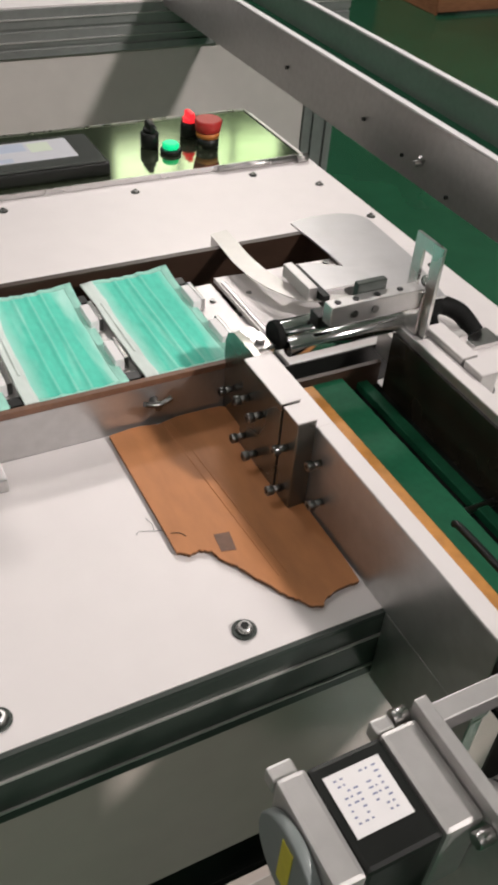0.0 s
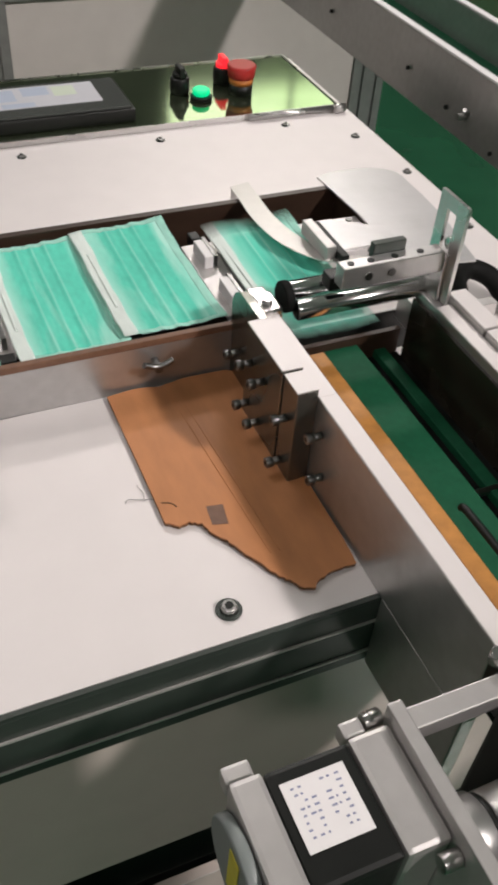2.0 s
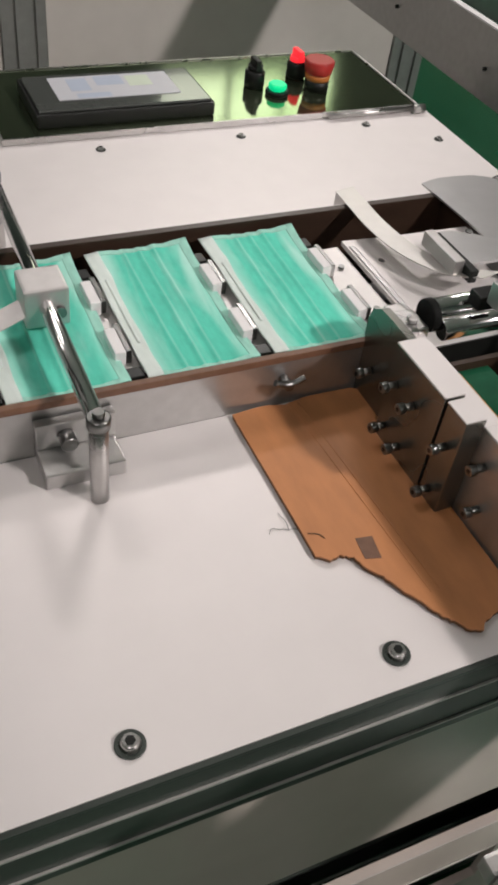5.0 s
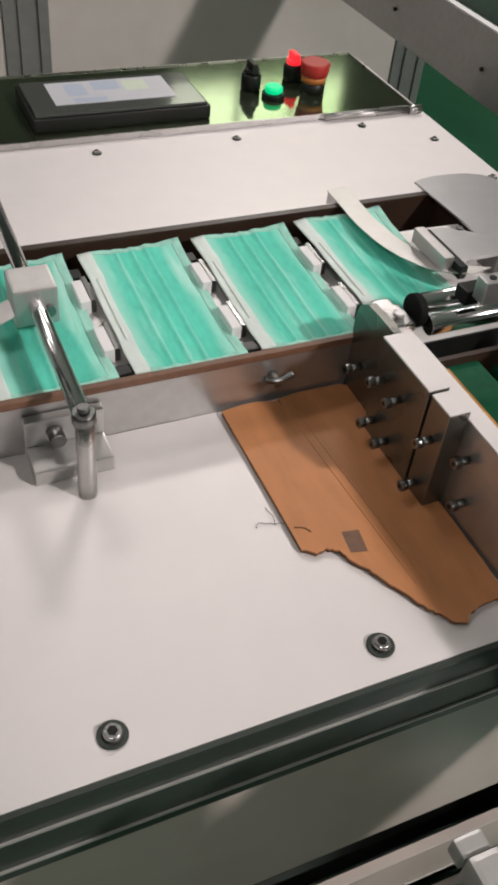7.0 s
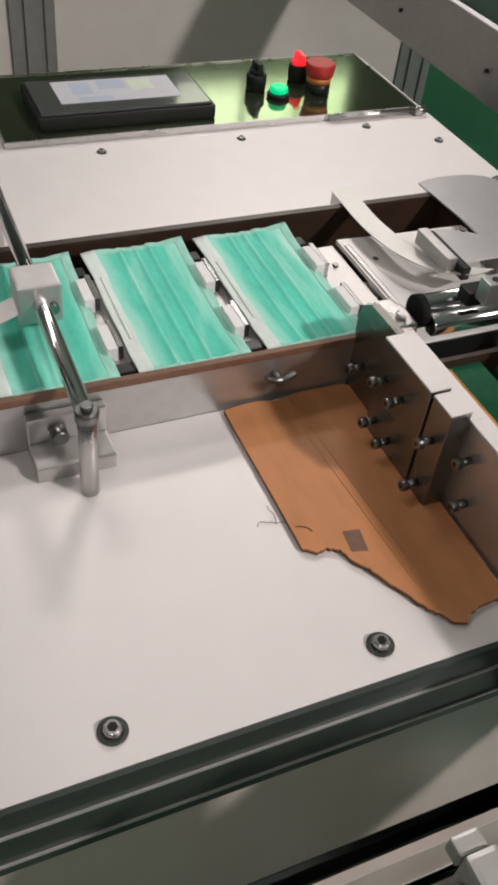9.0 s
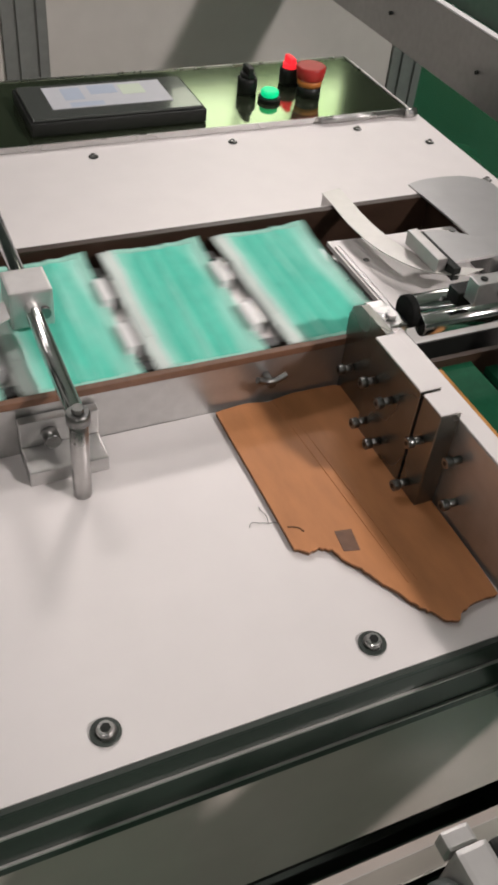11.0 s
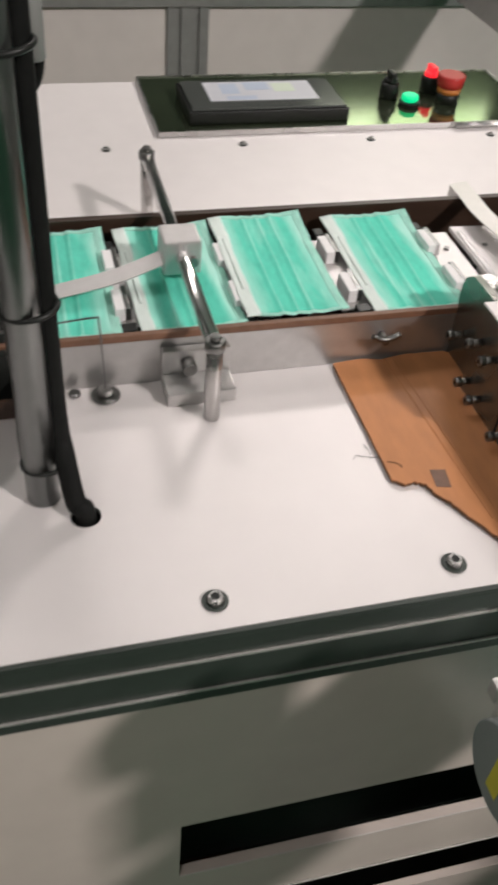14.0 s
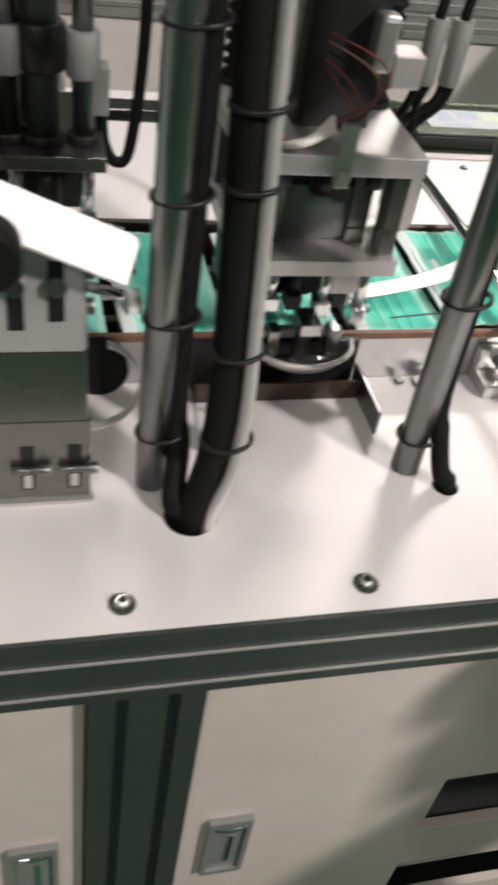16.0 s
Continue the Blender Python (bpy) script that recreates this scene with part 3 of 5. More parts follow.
def mask_parts():
    """Three meshes of one pleated mask: body, wired white border and pale border."""
    wx, wy = 0.0475, 0.0875

    def height(x, y):
        u = (x + wx) / (2 * wx)
        z = 0.0035
        for c in PLEATS:
            d = u - (c + wx) / (2 * wx)
            z += 0.0015 * max(0.0, 1 - abs(d) / 0.11) if d > 0 else 0.0015 * max(0.0, 1 + d / 0.03)
        z += 0.0024 * noise.noise((x * 26, y * 17, 0.3)) + 0.0009 * noise.noise((x * 90, y * 50, 1.3))
        corner = max(0.0, (u - 0.72) / 0.28) * max(0.0, (y / wy - 0.62) / 0.38)
        z += 0.0035 * corner ** 1.4
        z += 0.0016 * max(0.0, (y / wy - 0.7) / 0.3) * (0.6 + math.sin(u * 9))
        return max(z, 0.0004)

    def grid(x0, x1, nx, ny, lift, wavy, y0=-wy, y1=wy):
        bm = new_bm()
        skins = []
        for drop in (0.0, 0.0008):
            vs = []
            for j in range(ny + 1):
                y = y0 + (y1 - y0) * j / ny
                row = []
                for i in range(nx + 1):
                    x = x0 + (x1 - x0) * i / nx
                    dx = wavy * 0.0016 * noise.noise((y * 30, x * 5, 4.0)) if i in (0, nx) else 0
                    dy = 0.0025 * noise.noise((x * 28, 2.0, 7.0)) if j in (0, ny) else 0
                    row.append(bm.verts.new((x + dx, y + dy, height(x, y) + lift - drop)))
                vs.append(row)
            skins.append(vs)
        top, low = skins
        for j in range(ny):
            for i in range(nx):
                bm.faces.new((top[j][i], top[j][i + 1], top[j + 1][i + 1], top[j + 1][i])).smooth = True
                bm.faces.new((low[j][i], low[j + 1][i], low[j + 1][i + 1], low[j][i + 1])).smooth = True
        rim = [(j, 0) for j in range(ny, 0, -1)] + [(0, i) for i in range(nx)] + [(j, nx) for j in range(ny)] + [(ny, i) for i in range(nx, 0, -1)]
        for (a, b), (c, d) in zip(rim, rim[1:] + rim[:1]):
            bm.faces.new((top[a][b], low[a][b], low[c][d], top[c][d]))
        return bm

    body = mesh_of("body", grid(-wx + 0.0105, wx - 0.0065, 48, 34, 0, 0, -wy + 0.003, wy - 0.004), M_MASK, True)
    hem = mesh_of("white_border", grid(-wx, -wx + 0.0125, 8, 30, 0.0004, 1), M_HEM, True)
    pale = mesh_of("pale_border", grid(wx - 0.0085, wx, 8, 30, 0.0003, 1), M_PALE, True)
    ends = [mesh_of("end_border", grid(-wx + 0.011, wx - 0.007, 44, 4, 0.0003, 0, a, b), M_PALE, True) for a, b in ((-wy, -wy + 0.0045), (wy - 0.0065, wy))]
    bm = new_bm()
    tube(bm, [(-wx + 0.007, -0.045, 0.0046), (-wx + 0.007, 0.0, 0.0048), (-wx + 0.007, 0.045, 0.0046)], 0.0013, 8)
    wire = mesh_of("nose_wire", bm, M_HEM)
    return body, hem, pale, wire, ends


MASK = mask_parts()


def face_mask(label="teal pleated face mask with a white border", group="masks on the line"):
    m = thing("face_mask", label, "face mask", group)
    share("body", MASK[0], m)
    share("pale_border", MASK[2], m)
    for end in MASK[4]:
        share("end_border", end, m)
    h = share("white_border", MASK[1], m)
    share("nose_wire", MASK[3], h)
    return m


# ---- cardboard ----


def cardboard():
    rim = [(-0.0165, 0.2665), (0.012, 0.2695), (0.030, 0.2655), (0.055, 0.2700), (0.094, 0.2690), (0.1035, 0.262), (0.1035, 0.062), (0.1015, 0.031), (0.083, 0.0305), (0.071, 0.0275), (0.064, 0.0215), (0.055, 0.0245),
           (0.050, 0.0335), (0.042, 0.0425), (0.036, 0.0560), (0.027, 0.0690), (0.021, 0.0830), (0.013, 0.0930), (0.009, 0.1050), (0.001, 0.1090), (-0.007, 0.1080), (-0.0165, 0.1140)]
    fine = []
    for i, (a, b) in enumerate(zip(rim, rim[1:] + rim[:1])):
        for k in range(4):
            t = k / 4
            w = 0.0008 if 6 < i < 21 else 0.0003
            fine.append((a[0] + (b[0] - a[0]) * t + random.uniform(-w, w), a[1] + (b[1] - a[1]) * t + random.uniform(-w, w)))
    c = thing("cardboard_sheet", "torn brown corrugated cardboard sheet on the machine top", "cardboard")
    part("sheet", slab(new_bm(), fine, TOP + 0.0033, TOP + 0.0046), M_CARD, c)
    inset = [(x * 0.997 + 0.0001, y * 0.997 + 0.0004) for x, y in fine]
    part("torn_edge", slab(new_bm(), inset, TOP + 0.0006, TOP + 0.0032), M_CARD_DARK, c)
    part("tape_mark", slab(new_bm(), [(0.018, 0.119), (0.031, 0.117), (0.028, 0.097), (0.016, 0.100)], TOP + 0.0047, TOP + 0.0049), M_BROWN_EDGE, c, "dark brown scuffed patch")
    bm = new_bm()
    tube(bm, [(-0.013, 0.134, TOP + 0.0047), (-0.006, 0.131, TOP + 0.0047), (-0.003, 0.126, TOP + 0.0047)], 0.0006, 6)
    part("crease", bm, M_CARD_DARK, c)
    for x in (0.0405, 0.048):
        bm = new_bm()
        tube(bm, [(x - 0.006, 0.265, TOP + 0.0044), (x, 0.16, TOP + 0.0046), (x + 0.006, 0.06, TOP + 0.0044)], 0.0007, 6)
        part("fold_line", bm, M_CARD, c)


cardboard()

# ---- feed conveyor ----
FX0, FX1 = 0.121, 0.252
ROD, ROD_Z = ((0.1775, 0.024), (0.1775, -0.085)), 0.846
PRESS = [(0.2297, 0.322), (0.2759, 0.322), (0.292, 0.325), (0.292, 0.35), (0.2762, 0.356), (0.262, 0.368), (0.244, 0.3768), (0.2297, 0.377)]


def hex_bolt(parent, x, y, z, way=-1, long=0.013, r=0.0044):
    bm = new_bm()
    cyl(bm, (x, y, z), (x + way * long * 0.55, y, z), r * 0.72, seg=12)
    cyl(bm, (x + way * long * 0.55, y, z), (x + way * long, y, z), r, seg=14, rim=0.0006)
    b = part("bolt", bm, M_SCREW, parent)
    bm = new_bm()
    cyl(bm, (x + way * long, y, z), (x + way * (long + 0.0004), y, z), r * 0.45, seg=6)
    part("bolt_socket", bm, M_BLACK, b)


def feed_conveyor():
    c = thing("feed_conveyor", "narrow grey aluminium feed conveyor with green belts", "conveyor")
    part("side_plate", box(new_bm(), FX0 - 0.0155, FX0, -0.105, 0.228, TOP + 0.0005, 0.886, 0.001), M_ALU, c)
    part("side_plate", box(new_bm(), FX0 - 0.0155, FX0, -1.5, -0.15, TOP - 0.02, 0.886, 0.001), M_ALU, c)
    part("side_plate", box(new_bm(), FX1, FX1 + 0.0155, -1.5, 0.226, TOP + 0.0005, 0.886, 0.001), M_ALU, c)
    # pale strips paint the overhead light on the side plates' tops
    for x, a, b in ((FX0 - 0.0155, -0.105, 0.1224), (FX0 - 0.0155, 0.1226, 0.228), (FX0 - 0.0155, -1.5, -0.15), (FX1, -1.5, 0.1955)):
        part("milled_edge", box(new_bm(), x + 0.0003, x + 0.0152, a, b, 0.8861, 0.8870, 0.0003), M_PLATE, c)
    part("skirt", box(new_bm(), FX0 - 0.0155, FX0 - 0.004, -0.105, -0.001, TOP - 0.08, TOP, 0.001), M_ALU, c)
    part("bed", box(new_bm(), FX0 + 0.0005, FX1 - 0.0005, -1.5, 0.235, 0.806, 0.812), M_RUBBER, c)
    part("orange_liner", box(new_bm(), FX0 + 0.030, FX0 + 0.044, -1.5, 0.222, 0.8125, 0.842, 0.001), M_ORANGE, c)
    for a, b, z in ((0.172, 0.207, 0.830), (0.226, 0.238, 0.8195)):
        part("belt", box(new_bm(), a, b, -1.5, 0.236, z - 0.008, z, 0.001), M_BELT, c)
    part("end_board", box(new_bm(), FX0 + 0.0005, FX1 - 0.0005, 0.2365, 0.2415, TOP + 0.0005, 0.837), M_BROWN, c)
    part("dark_wall", box(new_bm(), FX1 - 0.003, FX1 - 0.0003, -1.5, 0.225, 0.8125, 0.878), M_DARK_WALL, c)
    bm = new_bm()
    tube(bm, [(ROD[0][0], ROD[0][1], ROD_Z - 0.003), (ROD[0][0], ROD[0][1] - 0.008, ROD_Z), ((ROD[0][0] + ROD[1][0]) / 2, (ROD[0][1] + ROD[1][1]) / 2, ROD_Z + 0.001), (ROD[1][0], ROD[1][1], ROD_Z)], 0.0030, 10)
    part("hold_down_finger", bm, M_BLACK, c, "thin black finger over the belt")
    part("finger_bracket", box(new_bm(), ROD[1][0] - 0.004, FX1 + 0.0158, ROD[1][1] - 0.012, ROD[1][1], ROD_Z - 0.003, ROD_Z + 0.003, 0.001), M_BLACK, c)
    for y in (0.05, -0.2):
        bm = new_bm()
        cyl(bm, (FX0, y, 0.818), (FX1, y, 0.818), 0.003, seg=10)
        part("cross_rod", bm, M_STEEL, c)
    # clamp blocks on both outer faces
    part("clamp_block", box(new_bm(), 0.088, 0.105, 0.1495, 0.216, TOP + 0.004, 0.894, 0.001), M_CLAMP, c)
    part("clamp_block", box(new_bm(), 0.088, 0.105, 0.1225, 0.1465, TOP + 0.001, 0.894, 0.001), M_CLAMP, c)
    # thin pale slabs give the block tops their lit look by colour
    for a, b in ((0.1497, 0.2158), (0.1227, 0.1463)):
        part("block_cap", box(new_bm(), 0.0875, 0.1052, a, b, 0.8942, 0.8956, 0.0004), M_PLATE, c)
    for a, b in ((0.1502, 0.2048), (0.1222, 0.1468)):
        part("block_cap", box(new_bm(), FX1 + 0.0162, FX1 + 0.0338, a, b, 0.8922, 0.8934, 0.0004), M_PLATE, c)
    bp = part("bearing_plate", slab(new_bm(), [(0.0, 0.0), (0.0545, 0.0), (0.0545, 0.052), (0.057, 0.058), (0.057, 0.075), (0.053, 0.085), (0.043, 0.092), (0.025, 0.093), (0.0, 0.093)], 0, 0.007), M_CLAMP, c)
    bp.matrix_local = pose(0.099, 0.2165, TOP + 0.0005, 90, 0, 90)
    for y, z in ((0.253, 0.835), (0.205, 0.862), (0.180, 0.862), (0.205, 0.82), (0.182, 0.818), (0.135, 0.862), (0.137, 0.816)):
        hex_bolt(c, 0.0875 if y < 0.216 else 0.098, y, z)
    for y, z in ((0.11, 0.86), (0.10, 0.826)):
        hex_bolt(c, 0.105, y, z)
    part("clamp_block", box(new_bm(), FX1 + 0.016, FX1 + 0.034, 0.150, 0.205, TOP + 0.03, 0.892, 0.001), M_ALU_LIGHT, c)
    part("clamp_block", box(new_bm(), FX1 + 0.016, FX1 + 0.034, 0.122, 0.147, TOP + 0.03, 0.892, 0.001), M_ALU_LIGHT, c)
    for y in (0.135, 0.17):
        hex_bolt(c, FX1 + 0.034, y, 0.862, 1)
    # drive roller pair at the outlet
    for y, z, r in ((0.248, 0.893, 0.0085), (0.2295, 0.886, 0.0085)):
        bm = new_bm()
        cyl(bm, (FX0 + 0.016, y, z), (FX1 + 0.012, y, z), r, seg=28, rim=0.0008)
        part("roller", bm, M_CHROME, c)
    bm = new_bm()
    cyl(bm, (FX0 + 0.008, 0.243, 0.892), (FX0 + 0.0155, 0.243, 0.892), 0.0135, seg=28, rim=0.001)
    part("roller_hub", bm, M_RUBBER, c)
    bm = new_bm()
    box(bm, FX0 - 0.014, FX0 + 0.004, 0.228, 0.256, 0.882, 0.8915, 0.002)
    box(bm, FX0 - 0.012, FX0 + 0.005, 0.250, 0.272, 0.874, 0.886, 0.002)
    cyl(bm, (FX0 - 0.006, 0.240, 0.8915), (FX0 - 0.006, 0.240, 0.896), 0.0045, seg=14)
    part("roller_arm", bm, M_STEEL, c)
    part("cross_bar", box(new_bm(), 0.163, 0.2565, 0.206, 0.2195, 0.915, 0.934, 0.001), M_ALU, c)
    # raised pressing plate with its dark stepped clamp
    part("pressing_plate", slab(new_bm(), PRESS, 0.8702, 0.8732), M_SHEET, c, "grey polished pressing plate")
    part("plate_spacer", box(new_bm(), 0.278, 0.292, 0.325, 0.352, 0.8457, 0.8700, 0.001), M_SCREW, c)
    part("clamp_jaw", box(new_bm(), 0.2115, 0.2215, 0.318, 0.372, 0.8660, 0.8805, 0.001), M_ALU_LIGHT, c)
    part("clamp_jaw", box(new_bm(), 0.2218, 0.2295, 0.306, 0.372, 0.8640, 0.8765, 0.001), M_BLACK, c)
    bm = new_bm()
    cyl(bm, (0.262, 0.37, 0.8733), (0.262, 0.37, 0.8743), 0.0035, seg=12)
    part("plate_screw", bm, M_SCREW, c)
    for x in (0.172, 0.19, 0.212, 0.236):
        bm = new_bm()
        cyl(bm, (x, 0.2128, 0.9341), (x, 0.2128, 0.9348), 0.003, seg=12)
        part("screw_hole", bm, M_BLACK, c)
    for x in (0.186, 0.207):
        bm = new_bm()
        cyl(bm, (x, 0.2059, 0.9245), (x, 0.2045, 0.9245), 0.0035, seg=12)
        part("face_screw", bm, M_SCREW, c)
    part("top_strip", box(new_bm(), 0.196, 0.226, 0.2198, 0.2265, 0.928, 0.943, 0.001), M_ALU_DARK, c)
    part("nip_block", box(new_bm(), 0.163, 0.182, 0.2245, 0.2395, 0.902, 0.9145, 0.001), M_BLACK, c)
    part("bar_end_post", box(new_bm(), 0.2568, 0.2602, 0.205, 0.2235, 0.8865, 0.93, 0.001), M_STEEL, c)
    # upright slotted plate
    loops = [frame_of(0.196, 0.234, 0.8866, 0.976), frame_of(0.209, 0.222, 0.925, 0.964)]
    part("slotted_plate", pierced(new_bm(), loops, lambda y, z: (0.2604, y, z), (0.0032, 0, 0)), M_STEEL, c, "upright steel plate with a long slot")
    bm = new_bm()
    cyl(bm, (0.2637, 0.2155, 0.935), (0.2695, 0.2155, 0.935), 0.005, seg=12)
    part("slot_bolt", bm, M_STEEL, c)
    part("plate_foot", box(new_bm(), FX1 + 0.001, 0.290, 0.2275, 0.252, 0.84, 0.8678, 0.001), M_ALU_LIGHT, c)


feed_conveyor()


def guide_sheet():
    pts = [(0.294, 0.30), (0.294, 0.404), (0.2885, 0.4905), (0.302, 0.495), (0.315, 0.497), (0.337, 0.4965), (0.356, 0.494), (0.371, 0.487), (0.3795, 0.478),
           (0.3825, 0.468), (0.3815, 0.422), (0.379, 0.373), (0.371, 0.33), (0.364, 0.29)]
    s = solid("guide_sheet", slab(new_bm(), pts, 0.8545, 0.8565), M_SHEET, "curved polished steel cover sheet at the channel end", "sheet metal")
    g = thing("sheet_support", "grey aluminium post block under the cover sheet", "support")
    part("block", box(new_bm(), 0.31, 0.37, 0.33, 0.45, TOP + 0.0005, 0.8542, 0.002), M_ALU, g)


guide_sheet()

bm = new_bm()
ribbon(bm, [(0.200, 0.500, 0.8555), (0.197, 0.47, 0.8575), (0.193, 0.42, 0.8605), (0.198, 0.37, 0.863), (0.217, 0.327, 0.866), (0.243, 0.303, 0.872)], (1, 0.2, 0), 0.0235, 0.0009)
solid("hold_down_strap", bm, M_STRIP, "springy polished steel hold-down strap across the channel", "strap")
solid("strap_base", box(new_bm(), 0.19, 0.21, 0.479, 0.499, TOP + 0.0005, 0.8543, 0.001), M_ALU_LIGHT, "pale aluminium block under the steel strap", "block")

g = thing("rubber_guide", "black rubber arch guide on the machine top", "guide")
bm = new_bm()
tube(bm, [(0.350, 0.282, TOP + 0.018), (0.360, 0.306, TOP + 0.024), (0.382, 0.318, TOP + 0.026), (0.402, 0.304, TOP + 0.020), (0.409, 0.28, TOP + 0.006)], 0.0105, 14)
part("arch", bm, M_RUBBER, g)
part("foot", box(new_bm(), 0.392, 0.43, 0.258, 0.286, TOP + 0.0005, TOP + 0.006, 0.001), M_STEEL, g)
part("bracket", box(new_bm(), 0.322, 0.372, 0.252, 0.264, TOP + 0.0005, TOP + 0.030, 0.001), M_ALU_LIGHT, g)

# ---- drive motor at the near end of the feed conveyor ----


def drive_motor():
    m = thing("drive_motor", "black stepper motor with aluminium end caps and a white label", "motor")
    y0, y1, z0, z1 = -0.1935, -0.133, 0.848, 0.9085
    part("body", box(new_bm(), -0.0535, -0.0085, y0 + 0.001, y1 - 0.001, z0 + 0.001, z1 - 0.001, 0.003), M_BLACK, m)
    for a, b in ((-0.071, -0.0537), (-0.0083, 0.0152)):
        bm = new_bm()
        box(bm, a, b, y0, y1, z0, z1, 0.003)
        part("end_cap", bm, M_ALU_LIGHT, m)
    part("corner_lug", box(new_bm(), -0.071, -0.056, y1 + 0.0003, y1 + 0.010, z1 - 0.016, z1 - 0.004, 0.002), M_ALU_LIGHT, m)
    part("corner_lug", box(new_bm(), -0.008, 0.004, y1 + 0.0003, y1 + 0.010, z1 - 0.016, z1 - 0.003, 0.002), M_ALU_LIGHT, m)
    bm = new_bm()
    cyl(bm, (-0.0715, -0.163, 0.878), (-0.0785, -0.163, 0.878), 0.0285, seg=36, rim=0.001)
    e = part("encoder_cover", bm, M_ENCODER, m)
    bm = new_bm()
    box(bm, -0.0792, -0.0787, -0.168, -0.158, 0.862, 0.9, 0.0)
    part("yellow_sticker", bm, M_YELLOW, e)
    lab = part("label", box(new_bm(), -0.0488, -0.0155, -0.1765, -0.1425, z1 - 0.0008, z1 - 0.0002), M_WHITE, m, "white printed label")
    bm = new_bm()
    random.seed(4)
    for col in (-0.045, -0.030):
        for k in range(8):
            y = -0.1465 - 0.0034 * k
            for j in range(3):
                x = col + 0.0037 * j + random.uniform(0, 0.001)
                if random.random() < 0.8:
                    box(bm, x, x + random.uniform(0.001, 0.0028), y - 0.0006, y + 0.0004, z1 - 0.00015, z1 - 0.00005)
    part("print", bm, M_INK, lab)
    # mounting plate, brackets, coupling
    part("mounting_plate", box(new_bm(), 0.0155, 0.0235, -0.27, -0.128, 0.80, 0.918, 0.001), M_ALU_LIGHT, m)
    part("support_bar", box(new_bm(), 0.0237, 0.16, -0.1405, -0.128, 0.893, 0.906, 0.001), M_ALU_LIGHT, m)
    bm = new_bm()
    cyl(bm, (0.024, -0.185, 0.868), (0.046, -0.185, 0.868), 0.021, seg=32, rim=0.001)
    cyl(bm, (0.05, -0.185, 0.868), (0.075, -0.185, 0.868), 0.019, seg=32, rim=0.001)
    part("coupling", bm, M_ALU, m)
    bm = new_bm()
    cyl(bm, (0.0462, -0.185, 0.868), (0.0498, -0.185, 0.868), 0.0185, seg=32)
    part("coupling_ring", bm, M_BLACK, m)
    for y in (-0.138, -0.192):
        bm = new_bm()
        cyl(bm, (0.005, y + 0.012 if y > -0.15 else y - 0.008, 0.903), (0.0152, y + 0.012 if y > -0.15 else y - 0.008, 0.903), 0.0048, seg=14, rim=0.0006)
        part("bolt", bm, M_STEEL, m)
    bm = new_bm()
    cyl(bm, (0.088, -0.122, 0.906), (0.088, -0.122, 0.914), 0.005, seg=14, rim=0.0006)
    part("bolt", bm, M_STEEL, m)
    part("bracket", box(new_bm(), 0.0237, 0.085, -0.275, -0.205, 0.83, 0.842, 0.001), M_ALU_DARK, m)
    part("gearbox", box(new_bm(), 0.076, 0.15, -0.235, -0.143, 0.80, 0.90, 0.003), M_BLACK, m)
    bm = new_bm()
    for y in (-0.25, -0.235):
        cyl(bm, (0.03, y, 0.842), (0.03, y, 0.852), 0.005, seg=12)
    part("bolt", bm, M_STEEL, m)
    # stand under the motor
    part("stand_column", box(new_bm(), 0.03, 0.07, -0.20, -0.16, 0.06, 0.799, 0.002), M_ALU_DARK, m)
    part("stand_top", box(new_bm(), 0.01, 0.15, -0.24, -0.14, 0.792, 0.7995, 0.001), M_ALU_DARK, m)
    part("stand_foot", box(new_bm(), -0.02, 0.12, -0.26, -0.10, 0.0, 0.06, 0.003), M_ALU_DARK, m)


drive_motor()

# ---- neighbouring conveyor ----


def side_conveyor():
    c = thing("side_conveyor", "long grey aluminium side conveyor with a green belt", "conveyor")
    for x in (0.6, 0.735):
        part("side_plate", box(new_bm(), x, x + 0.014, -1.4, 2.9, 0.787, 0.882, 0.001), M_ALU, c)
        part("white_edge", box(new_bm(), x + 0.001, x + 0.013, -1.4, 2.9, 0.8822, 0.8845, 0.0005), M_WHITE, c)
    part("belt", box(new_bm(), 0.6145, 0.7345, -1.4, 2.9, 0.824, 0.83), M_BELT, c)
    for y in (-1.2, 0.1, 1.9, 2.8):
        part("leg", box(new_bm(), 0.616, 0.656, y, y + 0.04, 0.0, 0.822, 0.002), M_ALU_DARK, c)
        part("leg", box(new_bm(), 0.694, 0.734, y, y + 0.04, 0.0, 0.822, 0.002), M_ALU_DARK, c)
    for y, z in ((0.70, 0.816), (0.81, 0.83), (0.585, 0.80), (1.06, 0.83), (0.45, 0.81)):
        bm = new_bm()
        cyl(bm, (0.5995, y, z), (0.596, y, z), 0.003, seg=10)
        part("screw", bm, M_BLACK, c)
    bm = new_bm()
    cyl(bm, (0.5995, 0.655, 0.822), (0.586, 0.655, 0.822), 0.005, seg=14, rim=0.0006)
    cyl(bm, (0.59, 0.648, 0.834), (0.5995, 0.652, 0.826), 0.003, seg=10)
    part("bolt", bm, M_STEEL, c)
    bm = new_bm()
    cyl(bm, (0.74, 0.56, 0.8846), (0.74, 0.56, 0.892), 0.006, seg=14, rim=0.0006)
    part("bolt", bm, M_STEEL, c)


side_conveyor()

# ---- control panel ----


